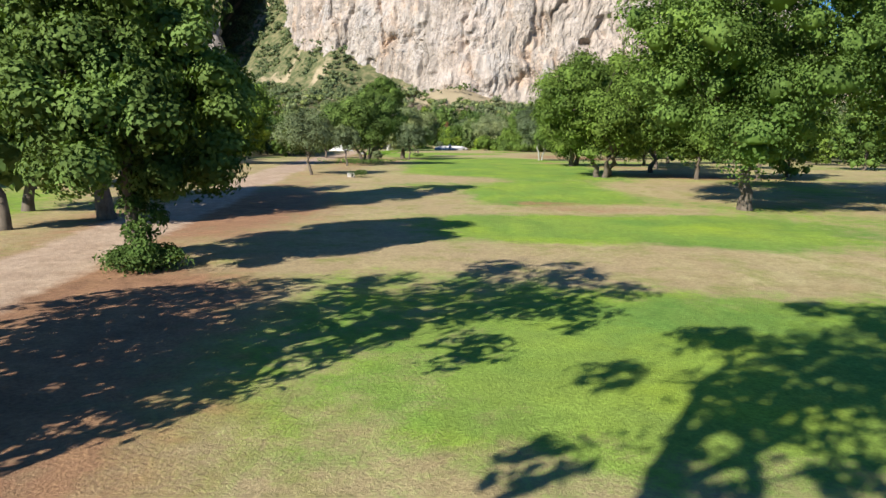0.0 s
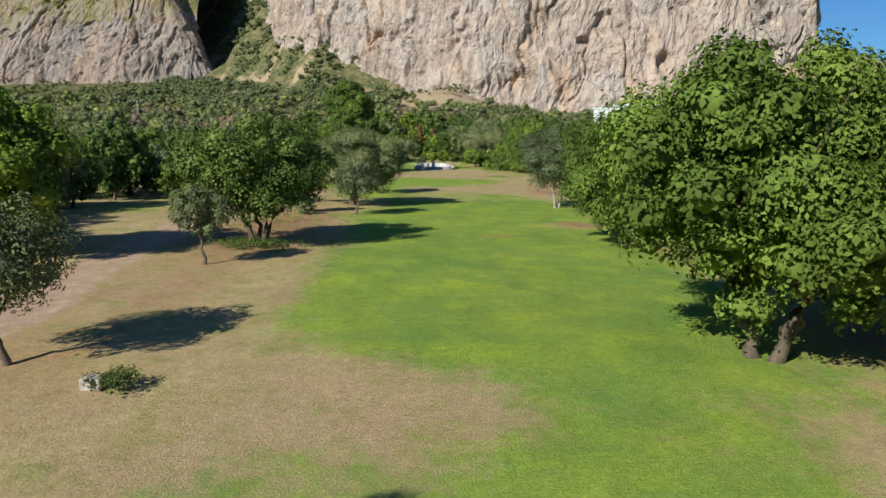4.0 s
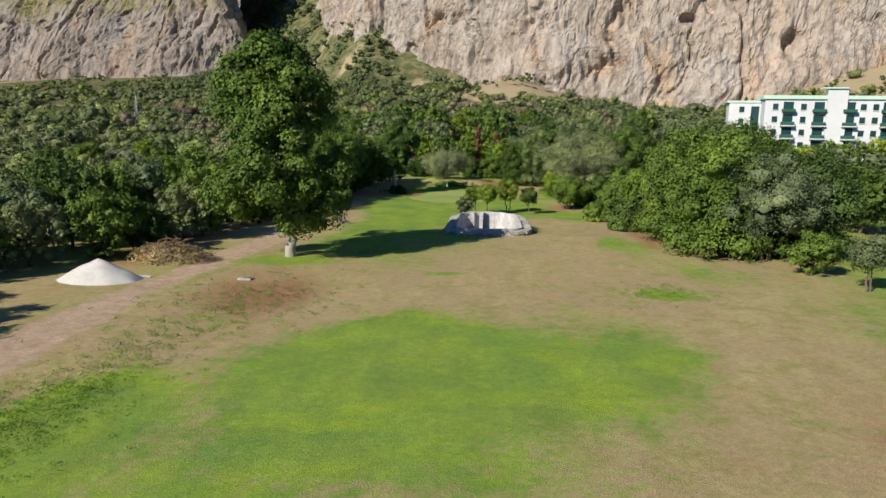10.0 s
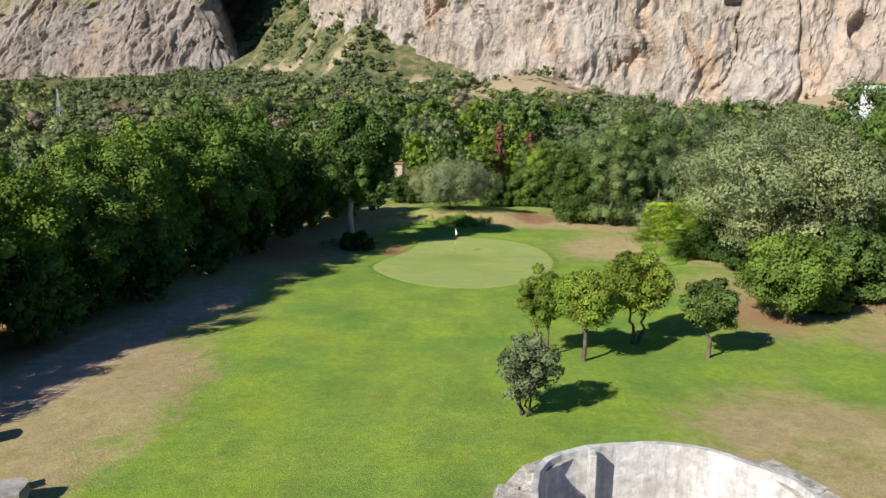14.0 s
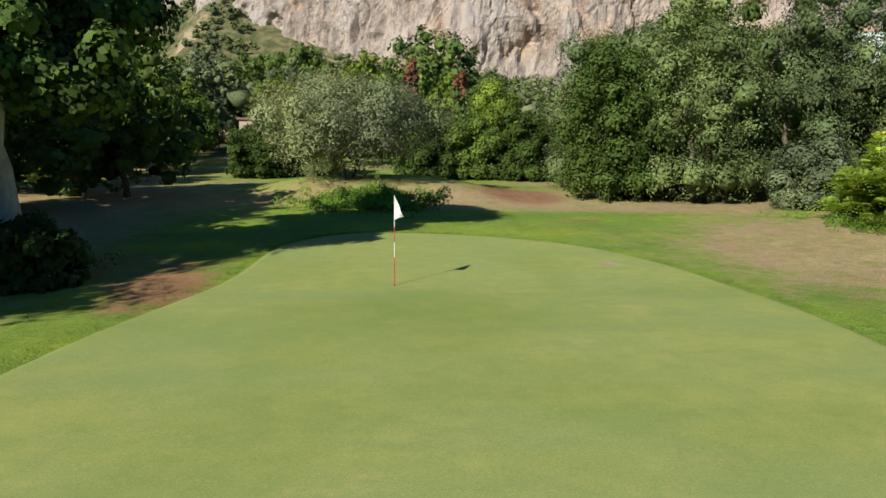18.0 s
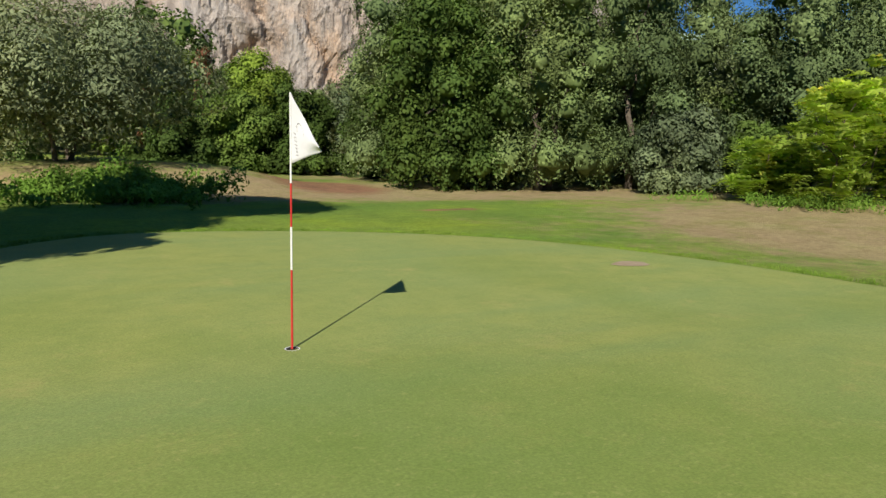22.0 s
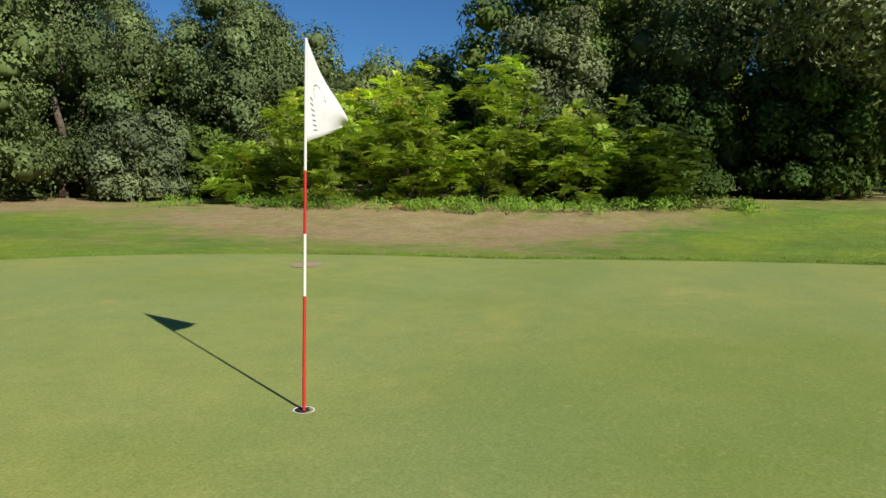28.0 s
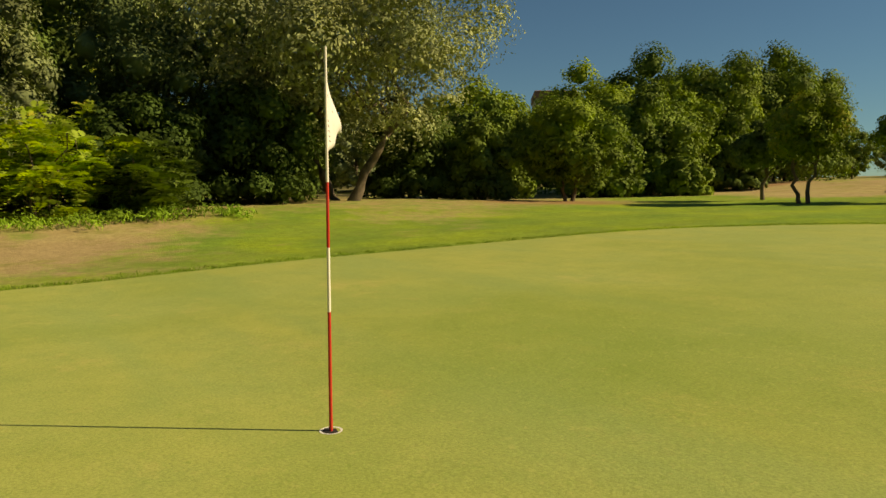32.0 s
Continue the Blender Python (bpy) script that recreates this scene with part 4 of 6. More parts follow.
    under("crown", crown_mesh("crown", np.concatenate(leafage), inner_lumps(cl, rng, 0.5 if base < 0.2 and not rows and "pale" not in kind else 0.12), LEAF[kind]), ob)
    return ob


def frond_mesh(name, clumps, count, length, rng, mat, pairs=6):
    """Long compound leaves: leaflets in pairs along a drooping rib."""
    c = np.asarray(clumps, float)
    heads = max(1, count // 10)
    pick = rng.integers(0, len(c), heads)
    d = rng.normal(size=(heads, 3))
    d[:, 2] = np.abs(d[:, 2]) * 0.8 - 0.1
    d /= np.linalg.norm(d, axis=1)[:, None]
    p = c[pick, :3] + d * c[pick, 3:] * rng.uniform(0.8, 1.1, heads)[:, None]
    p, d, count = np.repeat(p, 10, 0), np.repeat(d, 10, 0), heads * 10
    out = rng.normal(size=(count, 3)) * [1, 1, 0.5] * 0.75 + d * 0.5 + [0, 0, 0.4]
    out /= np.linalg.norm(out, axis=1)[:, None]
    L = length * rng.uniform(0.7, 1.3, count)
    side = np.cross(out, [0, 0, 1.0])
    side /= np.linalg.norm(side, axis=1)[:, None] + 1e-9
    vs = []
    for i in range(pairs):
        t = (i + 0.6) / pairs
        base = p + out * (L * t)[:, None] - np.array([0, 0, 1.0]) * (L * 0.55 * t * t)[:, None]
        ll = (L * 0.27 * (1 - 0.5 * abs(t - 0.4)))[:, None]
        for sgn in (1, -1):
            tip = base + side * sgn * ll + out * ll * 0.3 - [0, 0, 1.0] * ll * 0.12
            m = (base + tip) / 2
            wv = out * ll * 0.3
            vs.append(np.stack([base, m + wv, tip, m - wv], 1).reshape(-1, 3))
    return leaf_mesh(name, vs, mat)


# ---- trees beside the fairway ----
make_tree("broadleaf_tree", "broad", 6.2, 8.4, 1, -4.0, -53.0, "dark glossy broadleaf tree with a shrubby base on dry soil", leaves=30000, size=0.19, base=0.18, trunk=0.2, limbs=10, k=30, rad=0.2, ivy=2.4, skew=(-0.5, 0.2))
make_tree("broadleaf_tree", "broad", 6.8, 11.5, 2, -3.4, -65.5, "broadleaf tree shading the dry turf", leaves=3000, size=0.28, base=0.28, k=14, rad=0.2)
make_tree("broadleaf_tree", "broad", 5.6, 14.5, 3, -0.6, -74.0, "tall broadleaf tree shading the turf", leaves=2600, size=0.28, base=0.36, k=9, rad=0.2)
make_tree("broadleaf_tree", "broad", 6.2, 5.6, 4, -5.4, -66.2, "spreading broadleaf tree over bare soil", leaves=3600, size=0.3, base=0.28)
make_tree("broadleaf_tree", "broad", 6.6, 14.5, 6, -9.8, -43.2, "tall dense broadleaf tree beside the dirt track", leaves=7000, size=0.42, base=0.2)
make_tree("broadleaf_tree", "broad", 5.6, 9.5, 48, -12.0, -46.5, "slender broadleaf tree over bare soil", leaves=5200, size=0.42, base=0.16)
make_tree("broadleaf_tree", "broad", 7.6, 10.5, 49, -14.4, -41.0, "dense broadleaf tree leaning over the dirt track", leaves=6000, size=0.42, base=0.12)
make_tree("broadleaf_tree", "broad", 5.0, 7.0, 50, -6.8, -63.0, "low bushy broadleaf tree over bare soil", leaves=2200, size=0.26, base=0.2, k=12)
make_tree("broadleaf_tree", "bright", 6.5, 5.4, 7, -20, -31, "low spreading tree with yellowish leaves over the lawn", leaves=5400, size=0.26, base=0.4)
make_tree("broadleaf_tree", "broad", 6.5, 6, 8, -25, -21, "low broadleaf tree over dry soil", leaves=4725, size=0.29, base=0.35)
make_tree("carob_tree", "carob", 13.0, 13.6, 9, 19.2, -36.4, "large dense round-crowned carob tree on the lawn", leaves=36000, size=0.215, base=0.15, trunk=0.34, k=46, rad=0.19, clear=2.1)
make_tree("carob_tree", "bright", 10.4, 13.5, 10, 29.5, -33.5, "tall bright green tree beside the carob", leaves=8100, size=0.33, base=0.2, k=26)
make_tree("carob_tree", "carob", 11.0, 9.6, 11, 16.4, -16.2, "large dense dome-shaped carob tree with several dark stems", leaves=38000, size=0.215, base=0.15, stems=3, trunk=0.36, k=48, rad=0.18, clear=1.7)
make_tree("carob_tree", "carob", 6.8, 7.2, 12, 23.4, -17.4, "dense carob tree with a bare dark trunk on red soil", leaves=13000, size=0.23, base=0.19, k=30, clear=2.2)
make_tree("carob_tree", "carob", 6.4, 7.2, 13, 28, -17.5, "dense carob tree with a bare dark trunk on red soil", leaves=10000, size=0.24, base=0.19, clear=2.2)
make_tree("carob_tree", "carob", 8.4, 8.8, 14, 22.5, -8, "dense carob tree with a bare trunk on red soil", leaves=9450, size=0.25, base=0.24)
make_tree("carob_tree", "carob", 9.4, 8.5, 15, 18.2, 7.4, "huge dense round carob tree reaching down to the grass", leaves=52000, size=0.16, aspect=0.55, base=0.13, trunk=0.34, stems=2, k=46, rad=0.19, flat=0.95)
make_tree("carob_tree", "bright", 7.5, 8, 16, 26, 2.5, "yellowish green tree behind the carob", leaves=6750, size=0.33, base=0.2)
make_tree("carob_tree", "carob", 8.2, 7.6, 17, 27.5, 12.5, "dense carob tree on red soil", leaves=8100, size=0.30, base=0.15)
make_tree("olive_tree", "olive", 4.6, 4.8, 18, -6.3, -17.9, "small bushy olive tree leaning over dry soil", leaves=9450, size=0.17, aspect=0.3, base=0.3, skew=(-0.5, 0), k=24, clear=1.4)
make_tree("olive_tree", "olive", 2.9, 4.0, 19, -5.8, -2.3, "small young olive tree beside the dirt track", leaves=4725, size=0.17, aspect=0.3, base=0.35, skew=(-0.4, 0), k=16, clear=1.4)
make_tree("fig_tree", "broad", 9.0, 7.8, 20, -4.9, 4.8, "spreading many-stemmed dark tree with a leafy base", leaves=26000, size=0.19, aspect=0.65, base=0.2, stems=5, trunk=0.28, k=34, rad=0.19, spread=0.2, limbs=12)
make_tree("walnut_tree", "bright", 9.8, 8.8, 21, -17.5, -1.5, "large spreading tree with yellowish green leaves", leaves=14850, size=0.30, base=0.12, k=34, rad=0.2)
make_tree("broadleaf_tree", "olive", 6.5, 7.2, 22, -28.5, 9.5, "grey-green tree behind the dry lawn", leaves=6075, size=0.27, base=0.2)
make_tree("broadleaf_tree", "broad", 6.6, 7.4, 23, -27, -4, "dark tree behind the dry lawn", leaves=6075, size=0.27, base=0.25)
make_tree("olive_tree", "olive", 4.3, 4.8, 24, -1.1, 22.8, "young bushy olive tree at the edge of the fairway", leaves=8100, size=0.17, aspect=0.3, base=0.3, k=22, clear=1.4)
make_tree("olive_tree", "olive", 9.4, 7.9, 25, -2.5, 31.8, "big spreading grey-green olive tree", leaves=38000, size=0.185, aspect=0.3, base=0.17, k=38, rad=0.2, trunk=0.34, stems=1, skew=(0.5, 0))
make_tree("broadleaf_tree", "olive", 2.7, 4.4, 26, -6.1, 23.8, "grey-green tree over dry soil", leaves=6750, size=0.21, aspect=0.35, base=0.2)
make_tree("broadleaf_tree", "broad", 6.5, 6.4, 27, -13.5, 30, "dark tree over dry soil", leaves=6750, size=0.24, base=0.15)
make_tree("olive_tree", "olive", 8.0, 7.7, 28, 17.7, 32.4, "open grey-green olive tree with a forked pale trunk", leaves=32000, size=0.17, aspect=0.3, base=0.25, stems=2, k=34, rad=0.2, clear=2.1, bark=PALE_BARK)
make_tree("loquat_tree", "gold", 5.2, 5.7, 29, -1.1, 49, "small tree with golden green leaves and leafy trunk base", leaves=14000, size=0.18, aspect=0.55, base=0.28, stems=3, k=46, rad=0.85, spread=0.1, clear=1.4,
          rows=((2.7, 5.4, -0.2), (3.2, 6.2, -0.2), (4.2, 5.8, 0.1), (5.3, 3.4, 0.2)))
make_tree("plane_tree", "plane", 12, 17.2, 30, -10.3, 98, "tall dark green plane tree with a whitewashed trunk base", leaves=34000, size=0.3, aspect=0.75, base=0.13, trunk=0.39, k=84, rad=1.3, bark=PALE_BARK, limbs=14, clear=3.4,
          rows=((2.6, 4.6, 0.6), (4.2, 11.0, 0.8), (6.5, 12.6, -0.4), (9.5, 12.0, -1.2), (12.0, 9.6, -1.0), (14.0, 7.2, -1.0), (16.4, 3.4, -1.2)))
make_tree("plane_tree", "plane", 7.8, 12.8, 31, -13.7, 168, "tall plane tree with a pale trunk and leafy base", leaves=30000, size=0.25, aspect=0.75, base=0.38, trunk=0.36, k=70, rad=1.0, bark=PALE_BARK, limbs=12, clear=4.8,
          rows=((4.5, 5.0, 0.9), (5.6, 7.6, 0.6), (7.4, 7.6, -0.2), (9.2, 7.0, 0.6), (11.0, 5.4, 0.5), (12.2, 3.0, 0.3)))
make_tree("olive_tree", "pale_olive", 9.8, 5.3, 32, -6.3, 189.2, "wide low rounded grey-green olive tree on a grassy bank", leaves=40000, size=0.175, aspect=0.28, base=0.1, stems=2, k=40, rad=0.2, flat=1.1, clear=1.2)
make_tree("olive_tree", "olive", 9, 8.6, 33, 28, 103.2, "grey-green olive tree in the hedge", leaves=10800, size=0.22, aspect=0.3, base=0.16, stems=2, k=28)
make_tree("clipped_shrub", "carob", 3.4, 3.3, 34, 29.3, 97.3, "small round clipped shrub on the grass", "shrub", leaves=4725, size=0.18, base=0.08, k=18)
make_tree("olive_tree", "olive", 3.1, 3.8, 35, 30.8, 92.2, "thin young olive tree on the grass", leaves=3375, size=0.18, aspect=0.3, base=0.35, stems=2)
make_tree("olive_tree", "olive", 6.4, 7.1, 36, 32.6, 86.5, "grey-green olive tree with a bushy base on the grass", leaves=8775, size=0.20, aspect=0.3, base=0.25)
make_tree("citrus_tree", "citrus", 2.3, 4.0, 37, 2.25, 136.6, "small round citrus tree with a forked trunk", group="row of small citrus trees", leaves=11000, size=0.11, aspect=0.5, base=0.36, stems=2, clear=1.4, k=18)
make_tree("citrus_tree", "citrus", 3.0, 4.1, 38, 4.0, 136.2, "small round citrus tree beside the basin", group="row of small citrus trees", leaves=9800, size=0.14, base=0.38, clear=1.5, k=18)
make_tree("citrus_tree", "citrus", 3.1, 4.5, 39, 6.7, 139.4, "larger citrus tree with a forked trunk", group="row of small citrus trees", leaves=12000, size=0.14, base=0.34, stems=2, clear=1.5, k=22)
make_tree("citrus_tree", "broad", 2.7, 3.5, 40, 9.5, 137.4, "small dark round citrus tree on bare soil", group="row of small citrus trees", leaves=6075, size=0.17, base=0.4, clear=1.5, k=16)
make_tree("round_bush", "carob", 4.9, 4.7, 41, 15.3, 143.9, "round dense bush on a short stem over red soil", "bush", leaves=10800, size=0.18, base=0.12, stems=2, k=26)
make_tree("oleander_bush", "olive", 2.3, 2.8, 42, 1.4, 129.8, "thin grey-leaved bush behind the stone basin", "bush", leaves=3510, size=0.15, aspect=0.3, base=0.18, stems=4, k=14, spread=0.2)
make_tree("olive_tree", "pale_olive", 12.6, 10.6, 43, 17.8, 154.2, "old silvery olive tree with two leaning trunks", leaves=44000, size=0.185, aspect=0.32, base=0.2, stems=2, spread=0.25, trunk=0.28, k=38, rad=0.2, clear=2.5, limbs=12)

make_tree("broadleaf_tree", "carob", 4.8, 4.8, 44, 29.6, 46.1, "round green tree on bare red soil", leaves=6000, size=0.2, base=0.2)
make_tree("thin_shrub", "olive", 1.7, 1.8, 45, 20.6, 23.7, "thin dry shrub on the turf", "shrub", leaves=900, size=0.16, aspect=0.3, base=0.1, stems=4, k=10, spread=0.3)
make_tree("young_tree", "citrus", 2.3, 2.7, 46, -6.6, 34.3, "small young tree with two thin stems", leaves=2600, size=0.15, base=0.45, stems=2, k=12, trunk=0.05)
make_tree("low_shrub", "olive", 1.6, 1.3, 47, -5.4, 22.3, "low grey-green shrub on dry soil", "shrub", leaves=1600, size=0.14, aspect=0.35, base=0.02, stems=3, k=10, limbs=2)

# ---- bushes and hedges round the green ----
for i, (kind, x, y, W, H, nm, lb) in enumerate([
        ("dark", 8.4, 187.6, 6.4, 8.4, "laurel_bush", "dark green laurel thicket beside the path"), ("hedge_olive", 12.2, 185.8, 6.8, 10.6, "olive_tree", "tall dense grey-green olive reaching the ground"),
        ("hedge_olive", 17.6, 186.0, 6.8, 11.6, "olive_tree", "tall dense grey-green olive reaching the ground"), ("olive", 15.6, 181.2, 3.6, 3.7, "sage_bush", "grey-green bush at the edge of the grass"),
        ("carob", 18.2, 179.6, 2.8, 2.9, "laurel_bush", "fresh green bush at the edge of the grass"), ("hedge_olive", 22.8, 181.6, 7.2, 10.2, "olive_tree", "tall dense grey-green olive behind the bushes"),
        ("hedge_olive", 22.6, 174.0, 7.0, 6.3, "olive_tree", "tall grey-green tree behind the sumac hedge"), ("broad", 21.4, 166.6, 6.6, 10.6, "poplar_tree", "tall dark tree behind the sumac hedge"),
        ("olive", 18.4, 166.2, 4.4, 7.2, "olive_tree", "silvery tree rising behind the sumac hedge"), ("hedge_olive", 21.0, 160.8, 7.4, 10.8, "olive_tree", "tall shaded tree over dark undergrowth"),
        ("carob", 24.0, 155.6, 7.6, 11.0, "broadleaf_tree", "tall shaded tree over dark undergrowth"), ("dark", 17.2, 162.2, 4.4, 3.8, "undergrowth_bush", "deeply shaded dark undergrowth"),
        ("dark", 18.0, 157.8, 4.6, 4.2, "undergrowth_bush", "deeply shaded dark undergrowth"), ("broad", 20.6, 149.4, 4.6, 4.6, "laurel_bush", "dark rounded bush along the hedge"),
        ("broad", 18.0, 147.0, 3.6, 3.8, "laurel_bush", "dark rounded bush along the hedge"), ("dark", -12.6, 166.4, 2.8, 1.5, "undergrowth_bush", "low dark bush round the foot of the plane tree"),
        ("carob", 25.0, 105.6, 10.5, 10.0, "carob_tree", "dense bright green carob in the hedge"), ("carob", 23.6, 112.0, 9.0, 10.6, "carob_tree", "dense green hedge tree over bare soil"),
        ("carob", 24.0, 119.0, 8.0, 9.7, "olive_tree", "fresh green tree in the hedge"), ("bright", 22.6, 125.0, 6.0, 7.4, "sumac_bush", "yellow-green sumac in the hedge"),
        ("carob", 21.0, 130.6, 6.4, 7.0, "broadleaf_tree", "mid-green tree in the hedge"), ("carob", 20.2, 136.0, 5.2, 4.6, "laurel_bush", "mid-green bush behind the round bush"),
        ("carob", 23.0, 142.6, 6.0, 5.6, "broadleaf_tree", "green tree behind the hedge"), ("bright", 29.0, 128.0, 9.0, 9.0, "sumac_tree", "yellow-green tree over the hedge"),
        ("bright", 30.0, 137.0, 9.0, 7.6, "sumac_tree", "bright green tall tree behind the hedge"), ("carob", 31.0, 117.0, 10.0, 11.2, "carob_tree", "bright green tall tree behind the hedge"),
        ("hedge_olive", 9.5, 194.0, 8.0, 10.5, "olive_tree", "tall dense olive in the back row"), ("broad", 16.0, 194.0, 8.5, 12.5, "broadleaf_tree", "tall dark tree in the back row"), ("hedge_olive", 23.0, 190.0, 9.0, 12.5, "olive_tree", "tall dense olive in the back row"),
        ("hedge_olive", 28.0, 182.0, 9.0, 10.0, "olive_tree", "tall dense olive in the back row"), ("broad", 28.0, 172.5, 7.5, 7.0, "broadleaf_tree", "tall dark tree in the back row"), ("broad", 27.0, 163.0, 8.5, 13.0, "broadleaf_tree", "tall dark tree in the back row"),
        ("broad", 32.0, 106.0, 8.0, 8.6, "broadleaf_tree", "dark green tree behind the hedge"), ("carob", 17.6, 131.6, 3.2, 2.4, "laurel_bush", "low mid-green bush at the foot of the hedge"),
        ("dark", -1.5, 201.5, 4.6, 4.2, "laurel_bush", "dark laurel bush behind the bank"), ("carob", 2.2, 203.0, 5.0, 4.8, "laurel_bush", "dense green laurel bush behind the path"), ("dark", 6.0, 202.0, 5.0, 5.2, "laurel_bush", "dense dark laurel bush behind the path"),
        ("bright", 4.4, 207.0, 5.5, 7.4, "sumac_tree", "fresh green sumac tree over the laurels"), ("dark", -13.6, 203.5, 5.0, 3.8, "laurel_bush", "dark low bush beside the hut"), ("broad", -10.2, 205.0, 5.0, 4.6, "laurel_bush", "dark bush behind the wide olive"), ("dark", 9.6, 199.0, 4.6, 5.4, "laurel_bush", "dark bush closing the path"), ("broad", 20.0, 122.4, 4.2, 3.6, "laurel_bush", "dark low bush at the foot of the hedge")]):
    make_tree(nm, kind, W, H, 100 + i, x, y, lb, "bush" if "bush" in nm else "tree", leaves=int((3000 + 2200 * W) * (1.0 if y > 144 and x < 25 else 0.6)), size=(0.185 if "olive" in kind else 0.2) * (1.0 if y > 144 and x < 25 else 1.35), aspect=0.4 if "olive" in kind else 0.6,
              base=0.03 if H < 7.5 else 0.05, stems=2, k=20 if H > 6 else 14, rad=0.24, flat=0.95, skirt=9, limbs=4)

# sumac hedge with long compound leaves
for i, (x, y, W, H) in enumerate([(15.0, 176.6, 2.4, 1.9), (14.6, 173.6, 3.8, 3.6), (15.2, 170.6, 3.8, 3.4), (15.4, 167.8, 3.6, 4.4), (15.0, 165.2, 3.2, 3.0), (16.4, 163.0, 2.8, 3.0), (14.6, 162.6, 2.4, 2.1), (17.4, 171.5, 3.8, 4.6), (17.6, 175.2, 3.4, 4.0)]):
    rng = np.random.default_rng(300 + i)
    ob = thing("sumac_shrub", x, y, gz(x, y), "yellow-green sumac shrub with long feathery leaves", "shrub", "sumac hedge beside the green")
    cl = dome_clumps(rng, W, -0.5, H, 24, 0.24, 0.9)
    for j in range(5):
        a = j * 1.257
        p = branch(rng, (math.cos(a) * 0.15, math.sin(a) * 0.15, -0.1), (math.cos(a) * W * 0.3, math.sin(a) * W * 0.3, H * 0.8), 6, 0.06)
        under("stem", tube_mesh("stem", [(p, np.linspace(0.04, 0.015, 6))], BARK, 6), ob)
    under("foliage", frond_mesh("foliage", cl, 1150, 0.62, rng, LEAF["sumac"] if i != 6 else LEAF["carob"]), ob)

# red-leaved dying cypresses behind the olive
for i, (x, y, W, H) in enumerate([(-1.6, 226.0, 2.2, 11.0), (3.4, 223.0, 2.0, 9.0)]):
    make_tree("dead_cypress", "red", W, H, 320 + i, x, y, "reddish brown dying cypress", leaves=2970, size=0.33, base=0.1, k=14, rad=0.3, flat=1.6)

# ---- woods: a few kinds of tree, planted many times ----
rng_w = np.random.default_rng(77)
KINDS = []
for i, (kind, W, H, sz, asp, nm, lb) in enumerate([
        ("broad", 7.6, 8.0, 0.34, 0.6, "woodland_tree", "dense dark green woodland tree"), ("carob", 7.2, 7.4, 0.33, 0.6, "woodland_tree", "dense mid-green woodland tree"),
        ("olive", 7.2, 7.2, 0.3, 0.42, "olive_tree", "grey-green olive tree in the wood"), ("citrus", 6.8, 7.8, 0.32, 0.55, "woodland_tree", "yellowish green woodland tree"),
        ("pale_olive", 6.8, 6.4, 0.3, 0.4, "olive_tree", "silvery olive tree in the wood"), ("bright", 6.4, 8.0, 0.33, 0.5, "woodland_tree", "bright green woodland tree"), ("dark", 7.2, 6.4, 0.34, 0.55, "woodland_tree", "dark low woodland tree"),
        ("carob", 7.4, 7.6, 0.19, 0.55, "hedge_tree", "dense leafy tree of the tall shading row"), ("bright", 7.0, 8.0, 0.19, 0.5, "hedge_tree", "fresh green leafy tree of the tall shading row")]):
    ob = make_tree(nm, kind, W, H, 500 + i, 0, 0, lb, "tree", "woodland beside the fairway", leaves=2700 if sz > 0.2 else 13000, size=sz, fine=0.85, aspect=asp, base=0.04, k=30, rad=0.18, limbs=3, drop=0.0, flat=1.0)
    KINDS.append(ob)


def plant(i, x, y, s):
    ob = copy_thing(KINDS[i], pose(x, y, gz(x, y) - 0.06, 0, 0, rng_w.uniform(0, 360)))
    ob.scale = (s * rng_w.uniform(0.9, 1.1), s * rng_w.uniform(0.9, 1.1), s * rng_w.uniform(0.88, 1.15))


def wood(n, x0, x1, y0, y1, mixw, s0, s1, gap=3.0, inside=None):
    pts = []
    for _ in range(n * 14):
        if len(pts) >= n:
            break
        x, y = rng_w.uniform(x0, x1), rng_w.uniform(y0, y1)
        if inside and not inside(x, y):
            continue
        if all((x - a) ** 2 + (y - b) ** 2 > gap * gap for a, b in pts):
            pts.append((x, y))
            plant(int(rng_w.choice(len(mixw), p=np.array(mixw) / sum(mixw))), x, y, rng_w.uniform(s0, s1))


MIXED = (3, 3, 3, 1, 1, 0.5, 2)
# the line of dark trees along the west side of the last stretch
for k_, (x, y, s) in enumerate([(-21.6, 116.5, 0.7), (-22.6, 121.0, 0.8), (-23.6, 125.5, 0.9), (-23.6, 130.5, 0.98), (-23.0, 135.5, 1.08), (-22.8, 140.5, 1.2), (-22.8, 145.5, 1.28), (-23.6, 150.5, 1.34), (-23.4, 155.5, 1.4), (-22.8, 160.5, 1.4), (-22.0, 165.5, 1.3), (-21.2, 170.5, 1.25), (-20.6, 175.5, 1.2), (-20.8, 181.0, 1.1)]):
    plant((7, 8, 7, 8, 8, 7, 7, 8, 7, 7, 0, 0, 1, 0)[k_], x, y, s)
# low dark trees added to make it dark under that row
for k_ in range(16):
    plant(6, -19.4 - (k_ % 2) * 1.2 - abs(k_ - 8) * 0.12, 118 + k_ * 4.2, rng_w.uniform(0.42, 0.58))
for k_, (x, y) in enumerate([(-31, -38), (-33, -24), (-36, -10), (-34, 3)]):
    plant((0, 1, 6, 0)[k_], x, y, 1.0)
